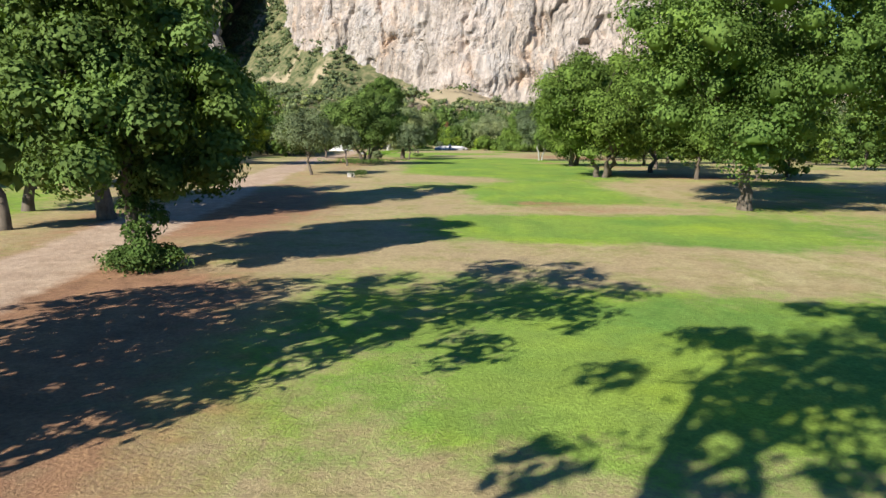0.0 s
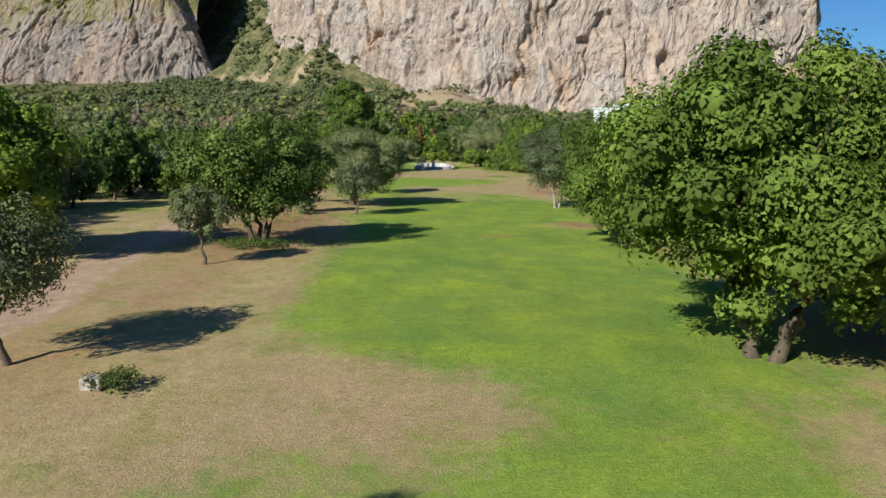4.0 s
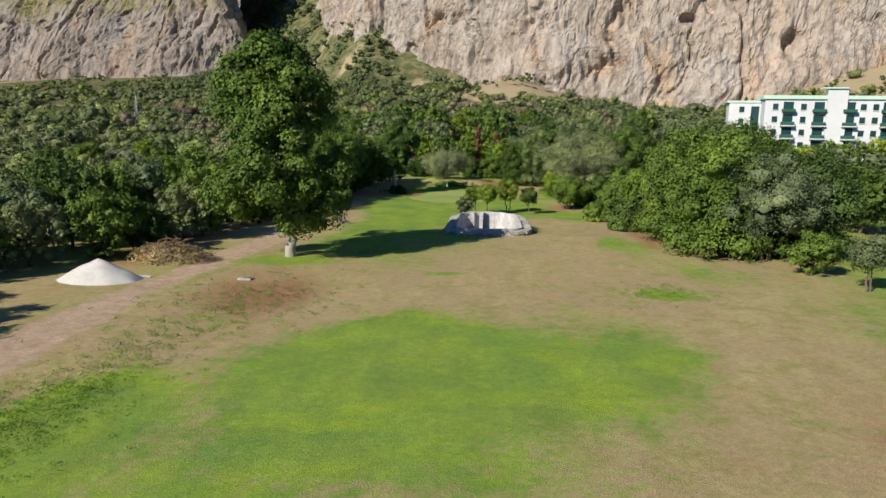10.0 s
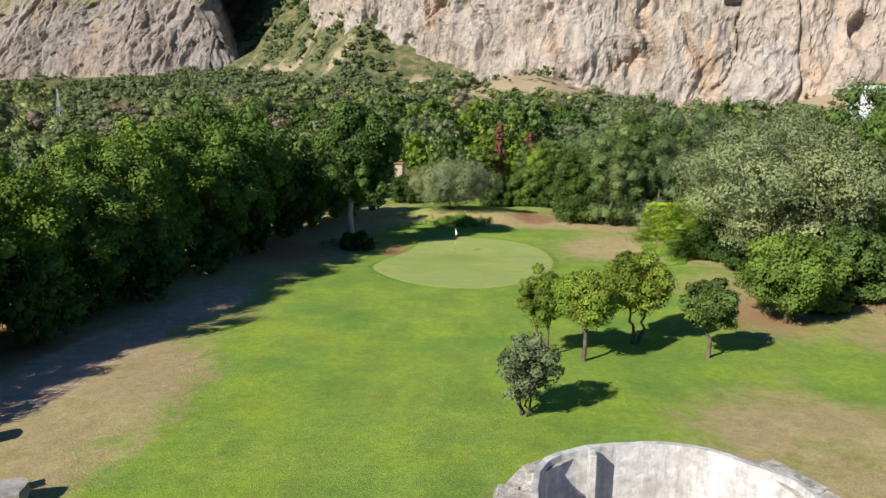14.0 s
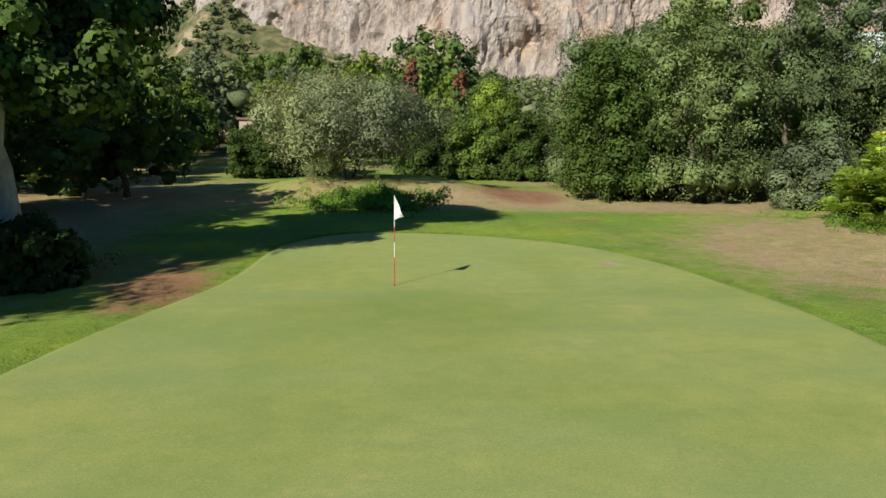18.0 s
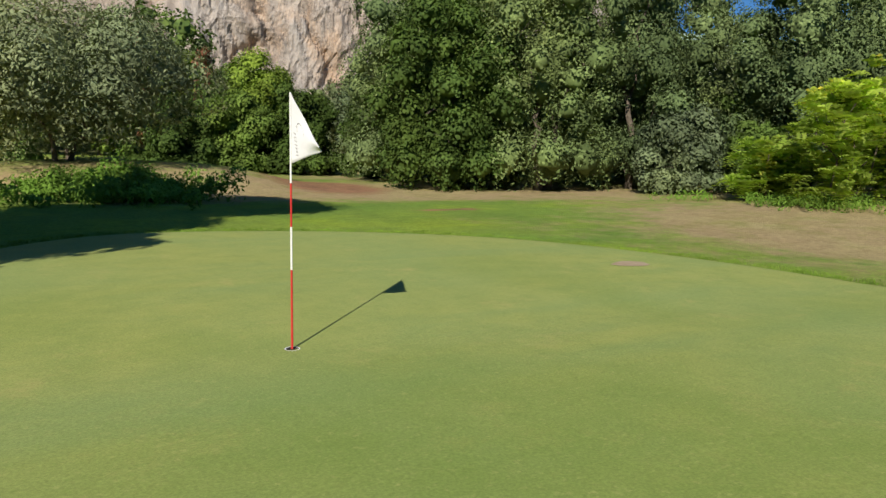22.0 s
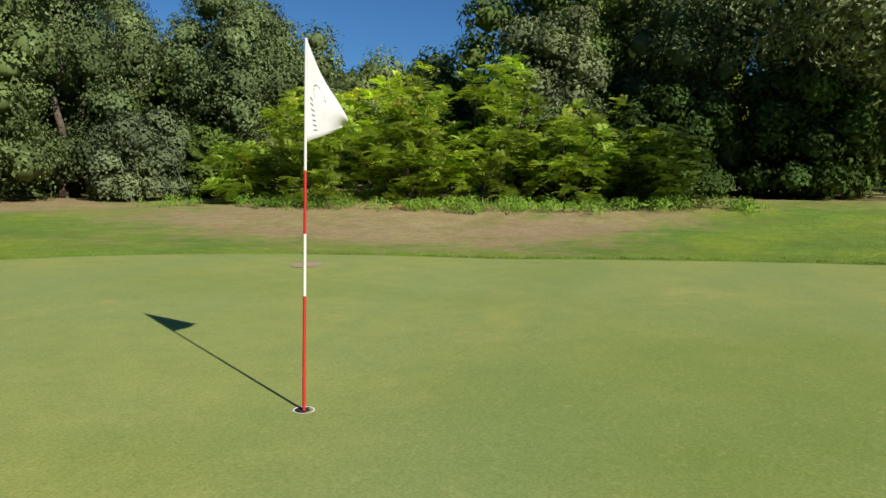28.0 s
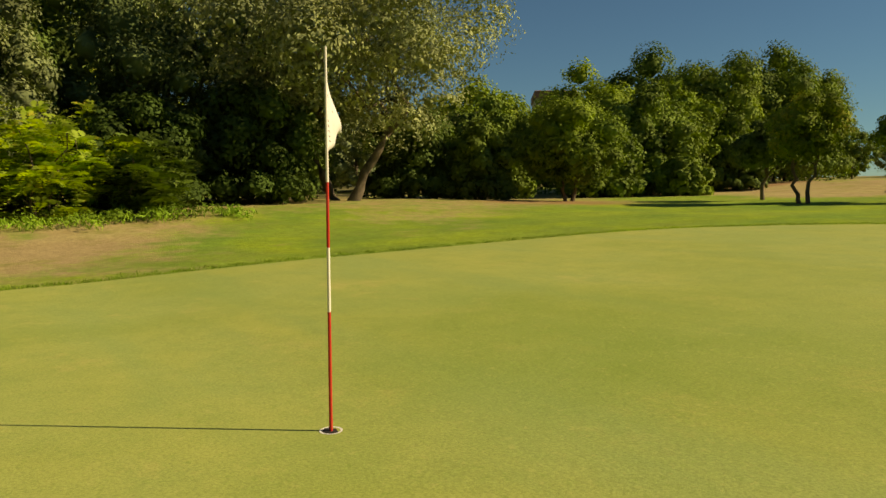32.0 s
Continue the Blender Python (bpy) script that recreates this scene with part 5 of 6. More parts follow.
for k_ in range(13):
    for row, dx in enumerate((0, 6.5, 13)):
        if (k_ + row) % 4:
            plant((6, 0, 2, 1, 2, 0)[(k_ + row * 2) % 6], -24.5 - dx - (k_ > 8) * 2 + rng_w.uniform(-1.2, 1.2), -22 + k_ * 4.4 + rng_w.uniform(-1.4, 1.4), rng_w.uniform(0.66, 0.92) + row * 0.1)
for k_, (x, y, s) in enumerate([(37, 52, 0.9), (33.5, 59, 0.75), (41, 76, 1.1), (46, 70, 1.0), (44, 61, 0.9), (50, 80, 1.2), (36.5, 67, 0.95), (55, 72, 1.1), (52, 62, 1.0)]):
    plant((2, 1, 1, 3, 2, 0, 1, 2, 3)[k_], x, y, s)
for k_ in range(13):
    plant((0, 3, 1, 2, 5)[k_ % 5], 64 + k_ * 5.4, 232 - k_ * 1.2 + rng_w.uniform(-2, 2), rng_w.uniform(0.95, 1.25))
for k_, (x, y, s) in enumerate([(-20.6, 66.0, 0.52), (-21.6, 71.5, 0.55), (-20.2, 60.5, 0.5)]):
    plant((1, 6, 1)[k_], x, y, s)
plant(0, -17.8, 187.8, 0.95)
plant(6, -15.4, 206.5, 0.42)
wood(26, -64, -29, 104, 214, MIXED, 0.7, 1.0, 6.0)
# dark low trees behind the dirt track, row behind row
for k_ in range(19):
    y = 34 + k_ * 4.3
    for row, dx in enumerate((0, 6.5, 13)):
        if row < 2 or k_ % 2:
            plant((6, 0, 2, 6, 1, 2)[(k_ * 2 + row) % 6], -20.5 - dx - max(0, 1 - abs(y - 82) / 16) * 8 - (y > 55) * 2.0 + rng_w.uniform(-1, 1), y + rng_w.uniform(-1, 1), rng_w.uniform(0.62, 0.85) + row * 0.12)
wood(14, -62, -32, -60, 20, (2, 1, 3, 1, 1, 0, 1), 0.6, 1.0, 7.0)
wood(26, 28, 62, 108, 206, MIXED, 0.9, 1.4, 6.0, lambda x, y: not (x > 34 and y < 124) and not (x < 33 and y < 142) and not (24 < x < 46 and 166 < y < 180) and not (x < 40 and 130 < y < 150))
wood(15, 31, 64, -40, 72, MIXED, 0.8, 1.2, 6.5, lambda x, y: x > 36 or y < 40)
wood(16, 10, 44, 190, 214, MIXED, 0.9, 1.2, 4.6, lambda x, y: x > 12 + (y < 194) * 8)
wood(14, -38, -13, 186, 222, (2, 2, 2, 0, 2, 0, 3), 0.8, 1.1, 5.0, lambda x, y: (y > 204 or x < -20) and abs(x + 13.9 + (y - 200) * 0.165) > 5.5)
wood(40, -58, 74, 238, 306, (3, 2, 2, 0, 1, 1, 4), 1.15, 1.85, 7.0)
wood(20, -28, 34, 216, 240, (3, 2, 2, 1, 1, 2, 3), 0.8, 1.25, 4.6, lambda x, y: abs(x + 17) > 6 or y > 228)
for n_, ob in enumerate(KINDS):
    ob.matrix_world = pose(-70 - 4 * (n_ % 2), 60 + n_ * 16, gz(-70 - 4 * (n_ % 2), 60 + n_ * 16) - 0.06)


# far woods and scrub over the plain and the slopes
def far_wood(name, kind, n, area, seed, label, W=(3.4, 7.4), size=1.0, per=76, keep=None):
    rng = np.random.default_rng(seed)
    arr, heads = [], []
    x = rng.uniform(area[0], area[1], n * 3)
    y = rng.uniform(area[2], area[3], n * 3)
    if keep is not None:
        ok = keep(x, y)
        x, y = x[ok], y[ok]
    x, y = x[:n], y[:n]
    z = ground_z(x, y)
    for a, b, c in zip(x, y, z):
        w = rng.uniform(*W) * (1.35 if rng.random() < 0.25 else 1.0)
        h = w * rng.uniform(0.42, 0.8)
        cl = [(a, b, c + h * 0.42, w * 0.4, w * 0.4, h * 0.42)] + [(a + rng.normal(0, w * 0.26), b + rng.normal(0, w * 0.26), c + h * rng.uniform(0.4, 0.8), w * 0.24, w * 0.24, w * 0.2) for _ in range(4)]
        heads += cl
        arr.append(leaf_arrays(cl, int(per * w / 6), size * rng.uniform(0.8, 1.2), rng, 0.8, 0.9, 0.1, 0.15, 0.9, 1, 0.12))
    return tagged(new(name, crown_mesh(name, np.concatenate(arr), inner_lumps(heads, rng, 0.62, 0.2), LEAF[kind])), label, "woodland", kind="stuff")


def beyond(x, y):
    fy = np.interp(x, FOOT_X, FOOT_D)
    return (y < fy - 6) & ~((x > 60) & (x < 145) & (y > 205) & (y < 275)) & ((y > 236) | (np.abs(x) > 64)) & ((straw_field(x, y) < 0.5) | (fbm(x / 9, y / 9, 17, 2) > 0.66))


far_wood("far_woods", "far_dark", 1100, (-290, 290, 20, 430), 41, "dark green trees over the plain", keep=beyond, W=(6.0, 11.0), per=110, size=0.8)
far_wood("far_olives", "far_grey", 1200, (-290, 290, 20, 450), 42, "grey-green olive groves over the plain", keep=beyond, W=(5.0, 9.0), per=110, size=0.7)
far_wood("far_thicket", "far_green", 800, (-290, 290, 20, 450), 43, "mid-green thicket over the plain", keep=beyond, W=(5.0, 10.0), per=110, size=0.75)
far_wood("bare_thicket", "bare", 150, (-170, 60, 236, 400), 46, "leafless brown thickets over the plain", keep=lambda x, y: fbm(x / 26, y / 20, 29, 2) > 0.55, W=(5.0, 10.0), per=130, size=0.6)
far_wood("far_scrub", "scrub", 1500, (-380, 380, 390, 640), 44, "dark scrub on the slopes under the cliffs", keep=lambda x, y: (y < np.interp(x, FOOT_X, FOOT_D) + 30) & (fbm(x / 12, y / 12, 3, 3) > np.where(straw_field(x, y) > 0.5, 0.57, 0.45)), W=(1.8, 4.2), per=44, size=0.75)
far_wood("valley_scrub", "far_dark", 1900, (-235, -10, 450, 800), 45, "dense dark scrub on the slope between the cliffs", keep=lambda x, y: ((x < -70 - (y - 500) * 0.3) | (y < 505)) & (fbm(x / 14, y / 14, 83, 3) > 0.4), W=(3.5, 7.5), per=56, size=0.9)


# ---- flagstick ----
PX, PY = -4.0, 166.0
PZ = gz(PX, PY) + 0.02
flag = thing("flagstick", PX, PY, PZ, "red and white banded flagstick with a white triangular flag", "flagstick")


def pole_piece(z0, z1, r0, r1, mat, name, label):
    v, q = tube_arrays([(0, 0, z0), (0, 0, (z0 + z1) / 2), (0, 0, z1)], [r0, (r0 + r1) / 2, r1], 12)
    under(name, np_mesh(name, v, q, mat, smooth=True), flag, label)


for z0, z1, mat, lb in ((-0.1, 0.68, M_REDP, "red lower band"), (0.68, 1.04, M_WHITEP, "white band"), (1.04, 1.40, M_REDP, "red band"), (1.40, 2.13, M_WHITEP, "white upper band")):
    pole_piece(z0, z1, 0.0105 - 0.0015 * z0, 0.0105 - 0.0015 * z1, mat, "pole_band", lb)


FX, FY = math.cos(radians(-41)), math.sin(radians(-41))


def cloth_point(u, v, lift=0.0):
    """A point of the hanging pennant: u out from the pole, v down the hoist."""
    top, low = 2.122 - 0.42 * u ** 0.9, 1.56 + 0.1 * u
    z = top + (low - top) * v
    fold = 0.028 * math.sin(u * 5.5 + v * 2.2) * u ** 0.7 + 0.012 * math.sin(v * 6 + u * 3) * u + lift
    d = 0.008 + 0.25 * u
    return (FX * d - FY * fold, FY * d + FX * fold, z)


def flag_cloth():
    n, m = 22, 16
    vs = [cloth_point(i / (n - 1), j / (m - 1)) for i in range(n) for j in range(m)]
    qs = [(i * m + j, (i + 1) * m + j, (i + 1) * m + j + 1, i * m + j + 1) for i in range(n - 1) for j in range(m - 1)]
    return np_mesh("flag_cloth", vs, qs, M_CLOTH, smooth=True)


fc = under("flag_cloth", flag_cloth(), flag, "white triangular flag cloth")
mod = fc.modifiers.new("thick", "SOLIDIFY")
mod.thickness = 0.002
# small worn emblem and a line of print, as plain strokes on both sides
emblem = [(0.3 + 0.13 * math.cos(t), 0.40 + 0.13 * math.sin(t), 0.3 + 0.13 * math.cos(t + 0.35), 0.40 + 0.13 * math.sin(t + 0.35)) for t in np.arange(2.6, 6.6, 0.5)]
letters = [(0.07 + 0.016 * k, 0.52 + 0.06 * k, 0.15 + 0.016 * k, 0.53 + 0.06 * k) for k in range(7)]
for nm, strokes, lb in (("flag_emblem", emblem, "worn dark emblem"), ("flag_print", letters, "short dark strokes of print")):
    vs, qs = [], []
    for u0, v0, u1, v1 in strokes:
        for lift in (0.003, -0.003):
            k = len(vs)
            vs += [cloth_point(u0, v0, lift), cloth_point(u1, v1, lift), cloth_point(u1 + 0.012, v1 + 0.014, lift), cloth_point(u0 + 0.012, v0 + 0.014, lift)]
            qs.append((k, k + 1, k + 2, k + 3))
    under(nm, np_mesh(nm, vs, qs, M_INK_SHADE), flag, lb)
cup = thing("golf_cup", PX, PY, PZ, "white rimmed golf hole laid flat on the green", "golf hole")
v, q = tube_arrays([(0, 0, 0.003), (0, 0, 0.0035), (0, 0, 0.0036)], [0.054, 0.062, 0.066], 28)
under("rim", np_mesh("rim", v, q, M_WHITEP), cup, "white rim")
# a flat black disc stands in for the shade inside the hole
bm = bmesh.new()
bmesh.ops.create_circle(bm, cap_ends=True, segments=28, radius=0.054)
part("hole", bm, M_INK_SHADE, cup, "flat black disc for the shade in the hole").location = (0, 0, 0.002)


# ---- stone basin ----
def build_basin():
    """A sunk stone tank: plastered inside, rough blocks and flat coping stones outside."""
    FLOOR = 1.0
    ob = thing("stone_basin", 0, 0, 0, "old stone water basin with whitewashed inside and broken centre pillar", "basin")
    pts = spline(BASIN_IN, 4)
    n = len(pts)
    r5 = np.random.default_rng(5)
    rim = 2.74 + 0.18 * sstep(114.5, 120.0, pts[:, 1]) + r5.normal(0, 0.012, n)
    out = grown(pts, 0.2)
    rings = [np.c_[p, z] for p, z in ((pts, np.full(n, FLOOR - 0.02)), (pts, (rim + FLOOR) / 2), (grown(pts, 0.02), rim), (out, rim + r5.normal(0, 0.012, n)), (out, np.full(n, 0.9)))]
    q = [[r * n + i, r * n + (i + 1) % n, (r + 1) * n + (i + 1) % n, (r + 1) * n + i] for r in range(4) for i in range(n)]
    under("inner_wall", np_mesh("inner_wall", np.concatenate(rings), q, M_PLASTER), ob, "whitewashed inner wall with stains")
    c = pts.mean(0)
    fl = np.concatenate([np.c_[pts, np.full(n, FLOOR)], np.c_[c + (pts - c) * 0.5, FLOOR + r5.normal(0.03, 0.02, n)], [[c[0], c[1], FLOOR + 0.05]]])
    under("basin_floor", np_mesh("basin_floor", fl, [[i, (i + 1) % n, n + (i + 1) % n, n + i] for i in range(n)], M_FLOOR, [[2 * n, n + i, n + (i + 1) % n] for i in range(n)], True), ob, "pale silted floor")
    part("rib", box(0.2, 0.36, 1.95, (2.95, 123.6, 1.96), 0.02), M_PLASTER, ob, "plastered rib on the back wall")
    pil = bmesh.new()
    bmesh.ops.create_cone(pil, cap_ends=True, segments=8, radius1=0.46, radius2=0.3, depth=2.45)
    bmesh.ops.subdivide_edges(pil, edges=pil.edges[:], cuts=3, use_grid_fill=True)
    for w in pil.verts:
        w.co += noise.noise_vector(w.co * 2.6) * 0.05
        if w.co.z > 1.1:
            w.co.z += 0.14 * noise.noise(w.co * 4) + (0.1 if w.co.x < 0 else -0.06)
    bmesh.ops.translate(pil, verts=pil.verts, vec=(4.55, 118.4, FLOOR + 1.22))
    part("pillar", pil, M_STONE, ob, "broken rough stone pillar")
    base = bmesh.new()
    bmesh.ops.create_cone(base, cap_ends=True, segments=16, radius1=0.62, radius2=0.55, depth=0.2)
    bmesh.ops.translate(base, verts=base.verts, vec=(4.55, 118.4, FLOOR + 0.1))
    part("pillar_base", base, M_STONE, ob)
    for i in range(9):
        bm = rough_stone(r5.uniform(0.2, 0.5), r5.uniform(0.2, 0.4), r5.uniform(0.1, 0.25), 80 + i, 0.14, 1)
        bmesh.ops.translate(bm, verts=bm.verts, vec=(r5.uniform(2.4, 7.4), r5.uniform(114.4, 116.6), FLOOR))
        part("rubble", bm, M_ROCK, ob)
    # rubble core between the plaster and the outer face
    outer = [(0.72, 122.3), (0.72, 112.6), (1.9, 112.0), (3.2, 111.75), (7.2, 112.35), (8.6, 113.1), (9.15, 114.8), (8.95, 118.5), (8.55, 122.0), (7.3, 124.0), (5.7, 124.75), (4.2, 124.75), (2.7, 124.35), (1.2, 123.2)]
    tops = [2.66, 2.6, 2.5, 2.46, 2.44, 2.5, 2.52, 2.6, 2.7, 2.8, 2.8, 2.8, 2.8, 2.76]
    fo = np.array(outer)
    ang = np.arctan2(pts[:, 1] - c[1], pts[:, 0] - c[0])
    fi = np.array([grown(pts, 0.16)[np.argmin(np.abs(np.angle(np.exp(1j * (ang - math.atan2(f[1] - c[1], f[0] - c[0]))))))] for f in fo])
    k = len(fo)
    zt = np.array(tops)
    v = np.concatenate([np.c_[fo, np.full(k, 0.7)], np.c_[fo, zt - 0.08], np.c_[fi, zt - 0.04]])
    q = [[r * k + i, r * k + (i + 1) % k, (r + 1) * k + (i + 1) % k, (r + 1) * k + i] for r in range(2) for i in range(k)]
    under("wall_core", np_mesh("wall_core", v, q, M_STONE), ob, "rubble core of the wall")
    # face blocks in two courses and flat coping stones
    meshes = [bm_mesh("stone", rough_stone(1, 1, 1, 60 + s, 0.13, 3), M_STONE, False) for s in range(6)]
    slabs = [bm_mesh("coping_stone", rough_stone(1, 1, 1, 70 + s, 0.1, 3), M_STONE, False) for s in range(5)]
    r = random.Random(9)
    for (a, za), (b, zb) in zip(list(zip(outer, tops))[:9], list(zip(outer, tops))[1:10]):
        ln = math.hypot(b[0] - a[0], b[1] - a[1])
        head = math.degrees(math.atan2(b[1] - a[1], b[0] - a[0]))
        cnt = max(1, round(ln / 0.72))
        for i in range(cnt):
            t = (i + 0.5) / cnt
            x, y, zt_ = a[0] + (b[0] - a[0]) * t, a[1] + (b[1] - a[1]) * t, za + (zb - za) * t
            g0 = gz(x, y) - 0.15
            mid = g0 + (zt_ - g0) * r.uniform(0.48, 0.6)
            for z0, z1 in ((g0, mid), (mid + 0.01, zt_ - 0.05)):
                s = under("stone", r.choice(meshes), ob)
                s.matrix_basis = pose(x, y, z0, r.uniform(-2, 2), r.uniform(-2, 2), head + r.uniform(-4, 4)) @ Matrix.Diagonal((ln / cnt * r.uniform(0.92, 1.02), r.uniform(0.34, 0.46), (z1 - z0) * r.uniform(0.92, 1.0), 1))
            dx, dy = c[0] - x, c[1] - y
            dl = math.hypot(dx, dy)
            for step in (0.16, 0.62):
                px, py = x + dx / dl * step, y + dy / dl * step
                if inside(np.array(px), np.array(py), grown(BASIN_IN, 0.3)):
                    continue
                s = under("coping_stone", r.choice(slabs), ob)
                s.matrix_basis = pose(px, py, zt_ - 0.1 + r.uniform(-0.02, 0.03), r.uniform(-2, 2), r.uniform(-2, 2), head + r.uniform(-5, 5)) @ Matrix.Diagonal((ln / cnt * r.uniform(0.9, 1.03), r.uniform(0.42, 0.52), r.uniform(0.11, 0.16), 1))
    return ob


build_basin()


# ---- white apartment building ----
def build_flats():
    ax, ay, bx, by = 75.0, 245.0, 131.0, 232.5
    ang = math.degrees(math.atan2(by - ay, bx - ax))
    L, D, base, eave, st = math.hypot(bx - ax, by - ay) / 1.4, 11.5, -1.0, 12.9, 2.38
    z0 = 1.0
    ob = thing("apartment_building", ax, ay, z0, "long white apartment building with green balconies and flat roof", "building", turn=ang)
    under("wall", bm_mesh("wall", box(L, D, eave - base, (L / 2, D / 2, (eave + base) / 2)), M_WHITE), ob)
    under("wall", bm_mesh("wall", box(6.0, 8.0, eave - base - 0.6, (-3.02, 10.5, (eave + base - 0.6) / 2)), M_WHITE), ob, "lower set-back wing wall")
    under("roof", bm_mesh("roof", box(L + 0.8, D + 0.8, 0.7, (L / 2, D / 2, eave + 0.36), 0.05), M_MINT), ob, "pale green flat roof edge")
    under("roof", bm_mesh("roof", box(6.4, 8.4, 0.45, (-3.25, 10.5, eave - 0.36), 0.05), M_MINT), ob, "pale green wing roof")
    pane = bm_mesh("window", box(0.95, 0.1, 1.1), M_PANE)
    fr = bm_mesh("window_frame", box(1.15, 0.06, 0.1), M_WHITE)
    rail = bm_mesh("balcony", box(2.3, 1.0, 0.55, (0, 0, -0.1), 0.03), M_AWNING)
    slab = bm_mesh("balcony_slab", box(2.5, 1.2, 0.2), M_WHITE)
    # a flat dark panel stands for the shaded recess of each loggia
    gap = bm_mesh("loggia", box(1.75, 0.12, 1.8), M_PANE)
    for tx in (0.30, 0.79):
        x = tx * L
        under("stair_tower", bm_mesh("stair_tower", box(3.4, 2.6, eave - base + 1.9, (x, 0.7, (eave + base + 1.9) / 2)), M_WHITE), ob, "projecting white stair tower")
        under("tower_roof", bm_mesh("tower_roof", box(4.2, 3.4, 0.28, (x - 0.5, 0.7, eave + 2.05), 0.04), M_MINT), ob, "pale green tower roof")
    for f in range(6):
        z = eave - 1.35 - f * st
        for bxp in (0.10, 0.23, 0.355, 0.51, 0.59, 0.735, 0.86, 0.965):
            x = min(bxp * L, L - 1.7)
            under("loggia", gap, ob, "", pose(x, -0.02, z))
            if f:
                b = under("balcony", rail, ob, "dark green balcony front", pose(x, -0.62, z - 0.6))
                under("balcony_slab", slab, b, "", pose(0, 0.02, -0.56))
            else:
                b = under("balcony", rail, ob, "dark green balcony front", pose(x, -0.62, z - 0.6))
        for wx in (0.045, 0.165, 0.41, 0.46, 0.64, 0.69, 0.912):
            w = under("window", pane, ob, "", pose(wx * L, -0.03, z))
            under("window_sill", fr, w, "", pose(0, -0.08, -0.62))
        w = under("window", pane, ob, "", pose(-3.6, 6.47, z - 0.5))
        under("window_sill", fr, w, "", pose(0, -0.08, -0.62))
    # the recessed stair is a flat strip, its shade put into the colour
    under("stair_glazing", bm_mesh("stair_glazing", box(1.5, 0.1, 12.5, (-1.1, 6.46, 5.4)), M_PANE), ob, "tall flat dark strip for the recessed stair")
    ob.scale = (1.4, 1.4, 1.42)
    return ob


build_flats()

# low hut behind the olive
hut = thing("stone_hut", -17.4, 219.0, gz(-17.4, 219), "small ochre stone hut among the trees", "hut")
under("wall", bm_mesh("wall", box(1.2, 2.6, 4.0, (0, 0, 2.0), 0.03), M_OCHRE), hut)
under("roof", bm_mesh("roof", box(1.6, 3.0, 0.22, (0, 0, 4.1), 0.04), M_TILE), hut, "flat tiled roof")

# block of flats far behind the hedge
far_b = thing("hillside_building", 112, 48, 5.6, "brown flat-topped building far behind the trees", "building", turn=-40)
under("wall", bm_mesh("wall", box(14, 9, 17, (0, 0, 8.5)), M_OCHRE), far_b)
under("roof", bm_mesh("roof", box(14.6, 9.6, 1.6, (0, 0, 17.8), 0.1), M_TILE), far_b, "brown roof storey")
wmesh = bm_mesh("window", box(1.4, 0.1, 1.3), M_PANE)
for f in range(4):
    for i in range(5):
        under("window", wmesh, far_b, "", pose(-5.6 + i * 2.8, -4.52, 15.5 - f * 3))

# ---- things on the ground ----
def rock(x, y, sx, sy, sz, seed, label, mat=None):
    ob = tagged(new("rock", bm_mesh("rock", rough_stone(sx, sy, sz, seed, 0.16, 3), mat or M_ROCK, False)), label, "rock")
    ob.matrix_world = pose(x, y, gz(x, y) - sz * 0.18, 0, 0, seed * 40)


rock(-15.3, 125.2, 0.85, 0.7, 0.8, 3, "pale rock at the edge of the track")
rock(-11.7, 121.8, 1.1, 0.8, 0.6, 5, "grey rock on the grass beside a stump")
rock(-12.4, 122.2, 0.45, 0.45, 0.85, 6, "dark upright stone on the grass")
rock(-11.4, 55.4, 1.0, 0.7, 0.5, 8, "dark rock beside the dirt track")
rock(-14.6, 114.4, 1.7, 1.1, 0.8, 9, "weathered stone block under the trees")
stump = thing("marker_box", -3.0, -19.6, gz(-3.0, -19.6), "low concrete sprinkler box with a flat black opening on dry turf", "sprinkler box")
under("body", bm_mesh("body", box(0.55, 0.4, 0.34, (0, 0, 0.15), 0.03), M_STONE), stump)
# the shade of the opening is a thin black panel on the solid body
under("opening", bm_mesh("opening", box(0.14, 0.02, 0.2, (0.1, -0.205, 0.18)), M_INK_SHADE), stump, "flat black panel for the shaded opening")
cover = thing("drain_cover", -10.6, 89.0, gz(-10.6, 89.0), "low concrete drain cover on bare ground", "drain cover")
under("slab", bm_mesh("slab", box(0.95, 0.6, 0.12, (0, 0, 0.06), 0.02), M_STONE), cover)
under("lid", bm_mesh("lid", box(0.5, 0.4, 0.05, (0.12, 0, 0.14), 0.01), M_METAL), cover, "grey metal lid")

# heap of cut branches
rng = np.random.default_rng(8)
heap = thing("branch_pile", -18.6, 94.6, gz(-18.6, 94.6), "brown heap of cut dry branches beside the track", "branch pile")
for i in range(90):
    a, r_ = rng.uniform(0, 6.28), rng.uniform(0, 1) ** 0.6
    x, y = math.cos(a) * 3.3 * r_, math.sin(a) * 2.1 * r_
    z = (1 - r_) * 1.6 + 0.08
    d = rng.normal(size=3) * [1, 1, 0.35]
    d *= rng.uniform(0.4, 1.1) / np.linalg.norm(d)
    p = branch(rng, (x - d[0], y - d[1], max(0.03, z - d[2])), (x + d[0], y + d[1], max(0.03, z + d[2])), 5, 0.08)
    under("dry_branch", tube_mesh("dry_branch", [(p, np.linspace(rng.uniform(0.02, 0.05), 0.012, 5))], M_WOOD, 5), heap)
tw = leaf_arrays([(0, 0, 0.1, 3.4, 2.2, 1.3)], 2200, 0.3, rng, 0.2, 0.2)
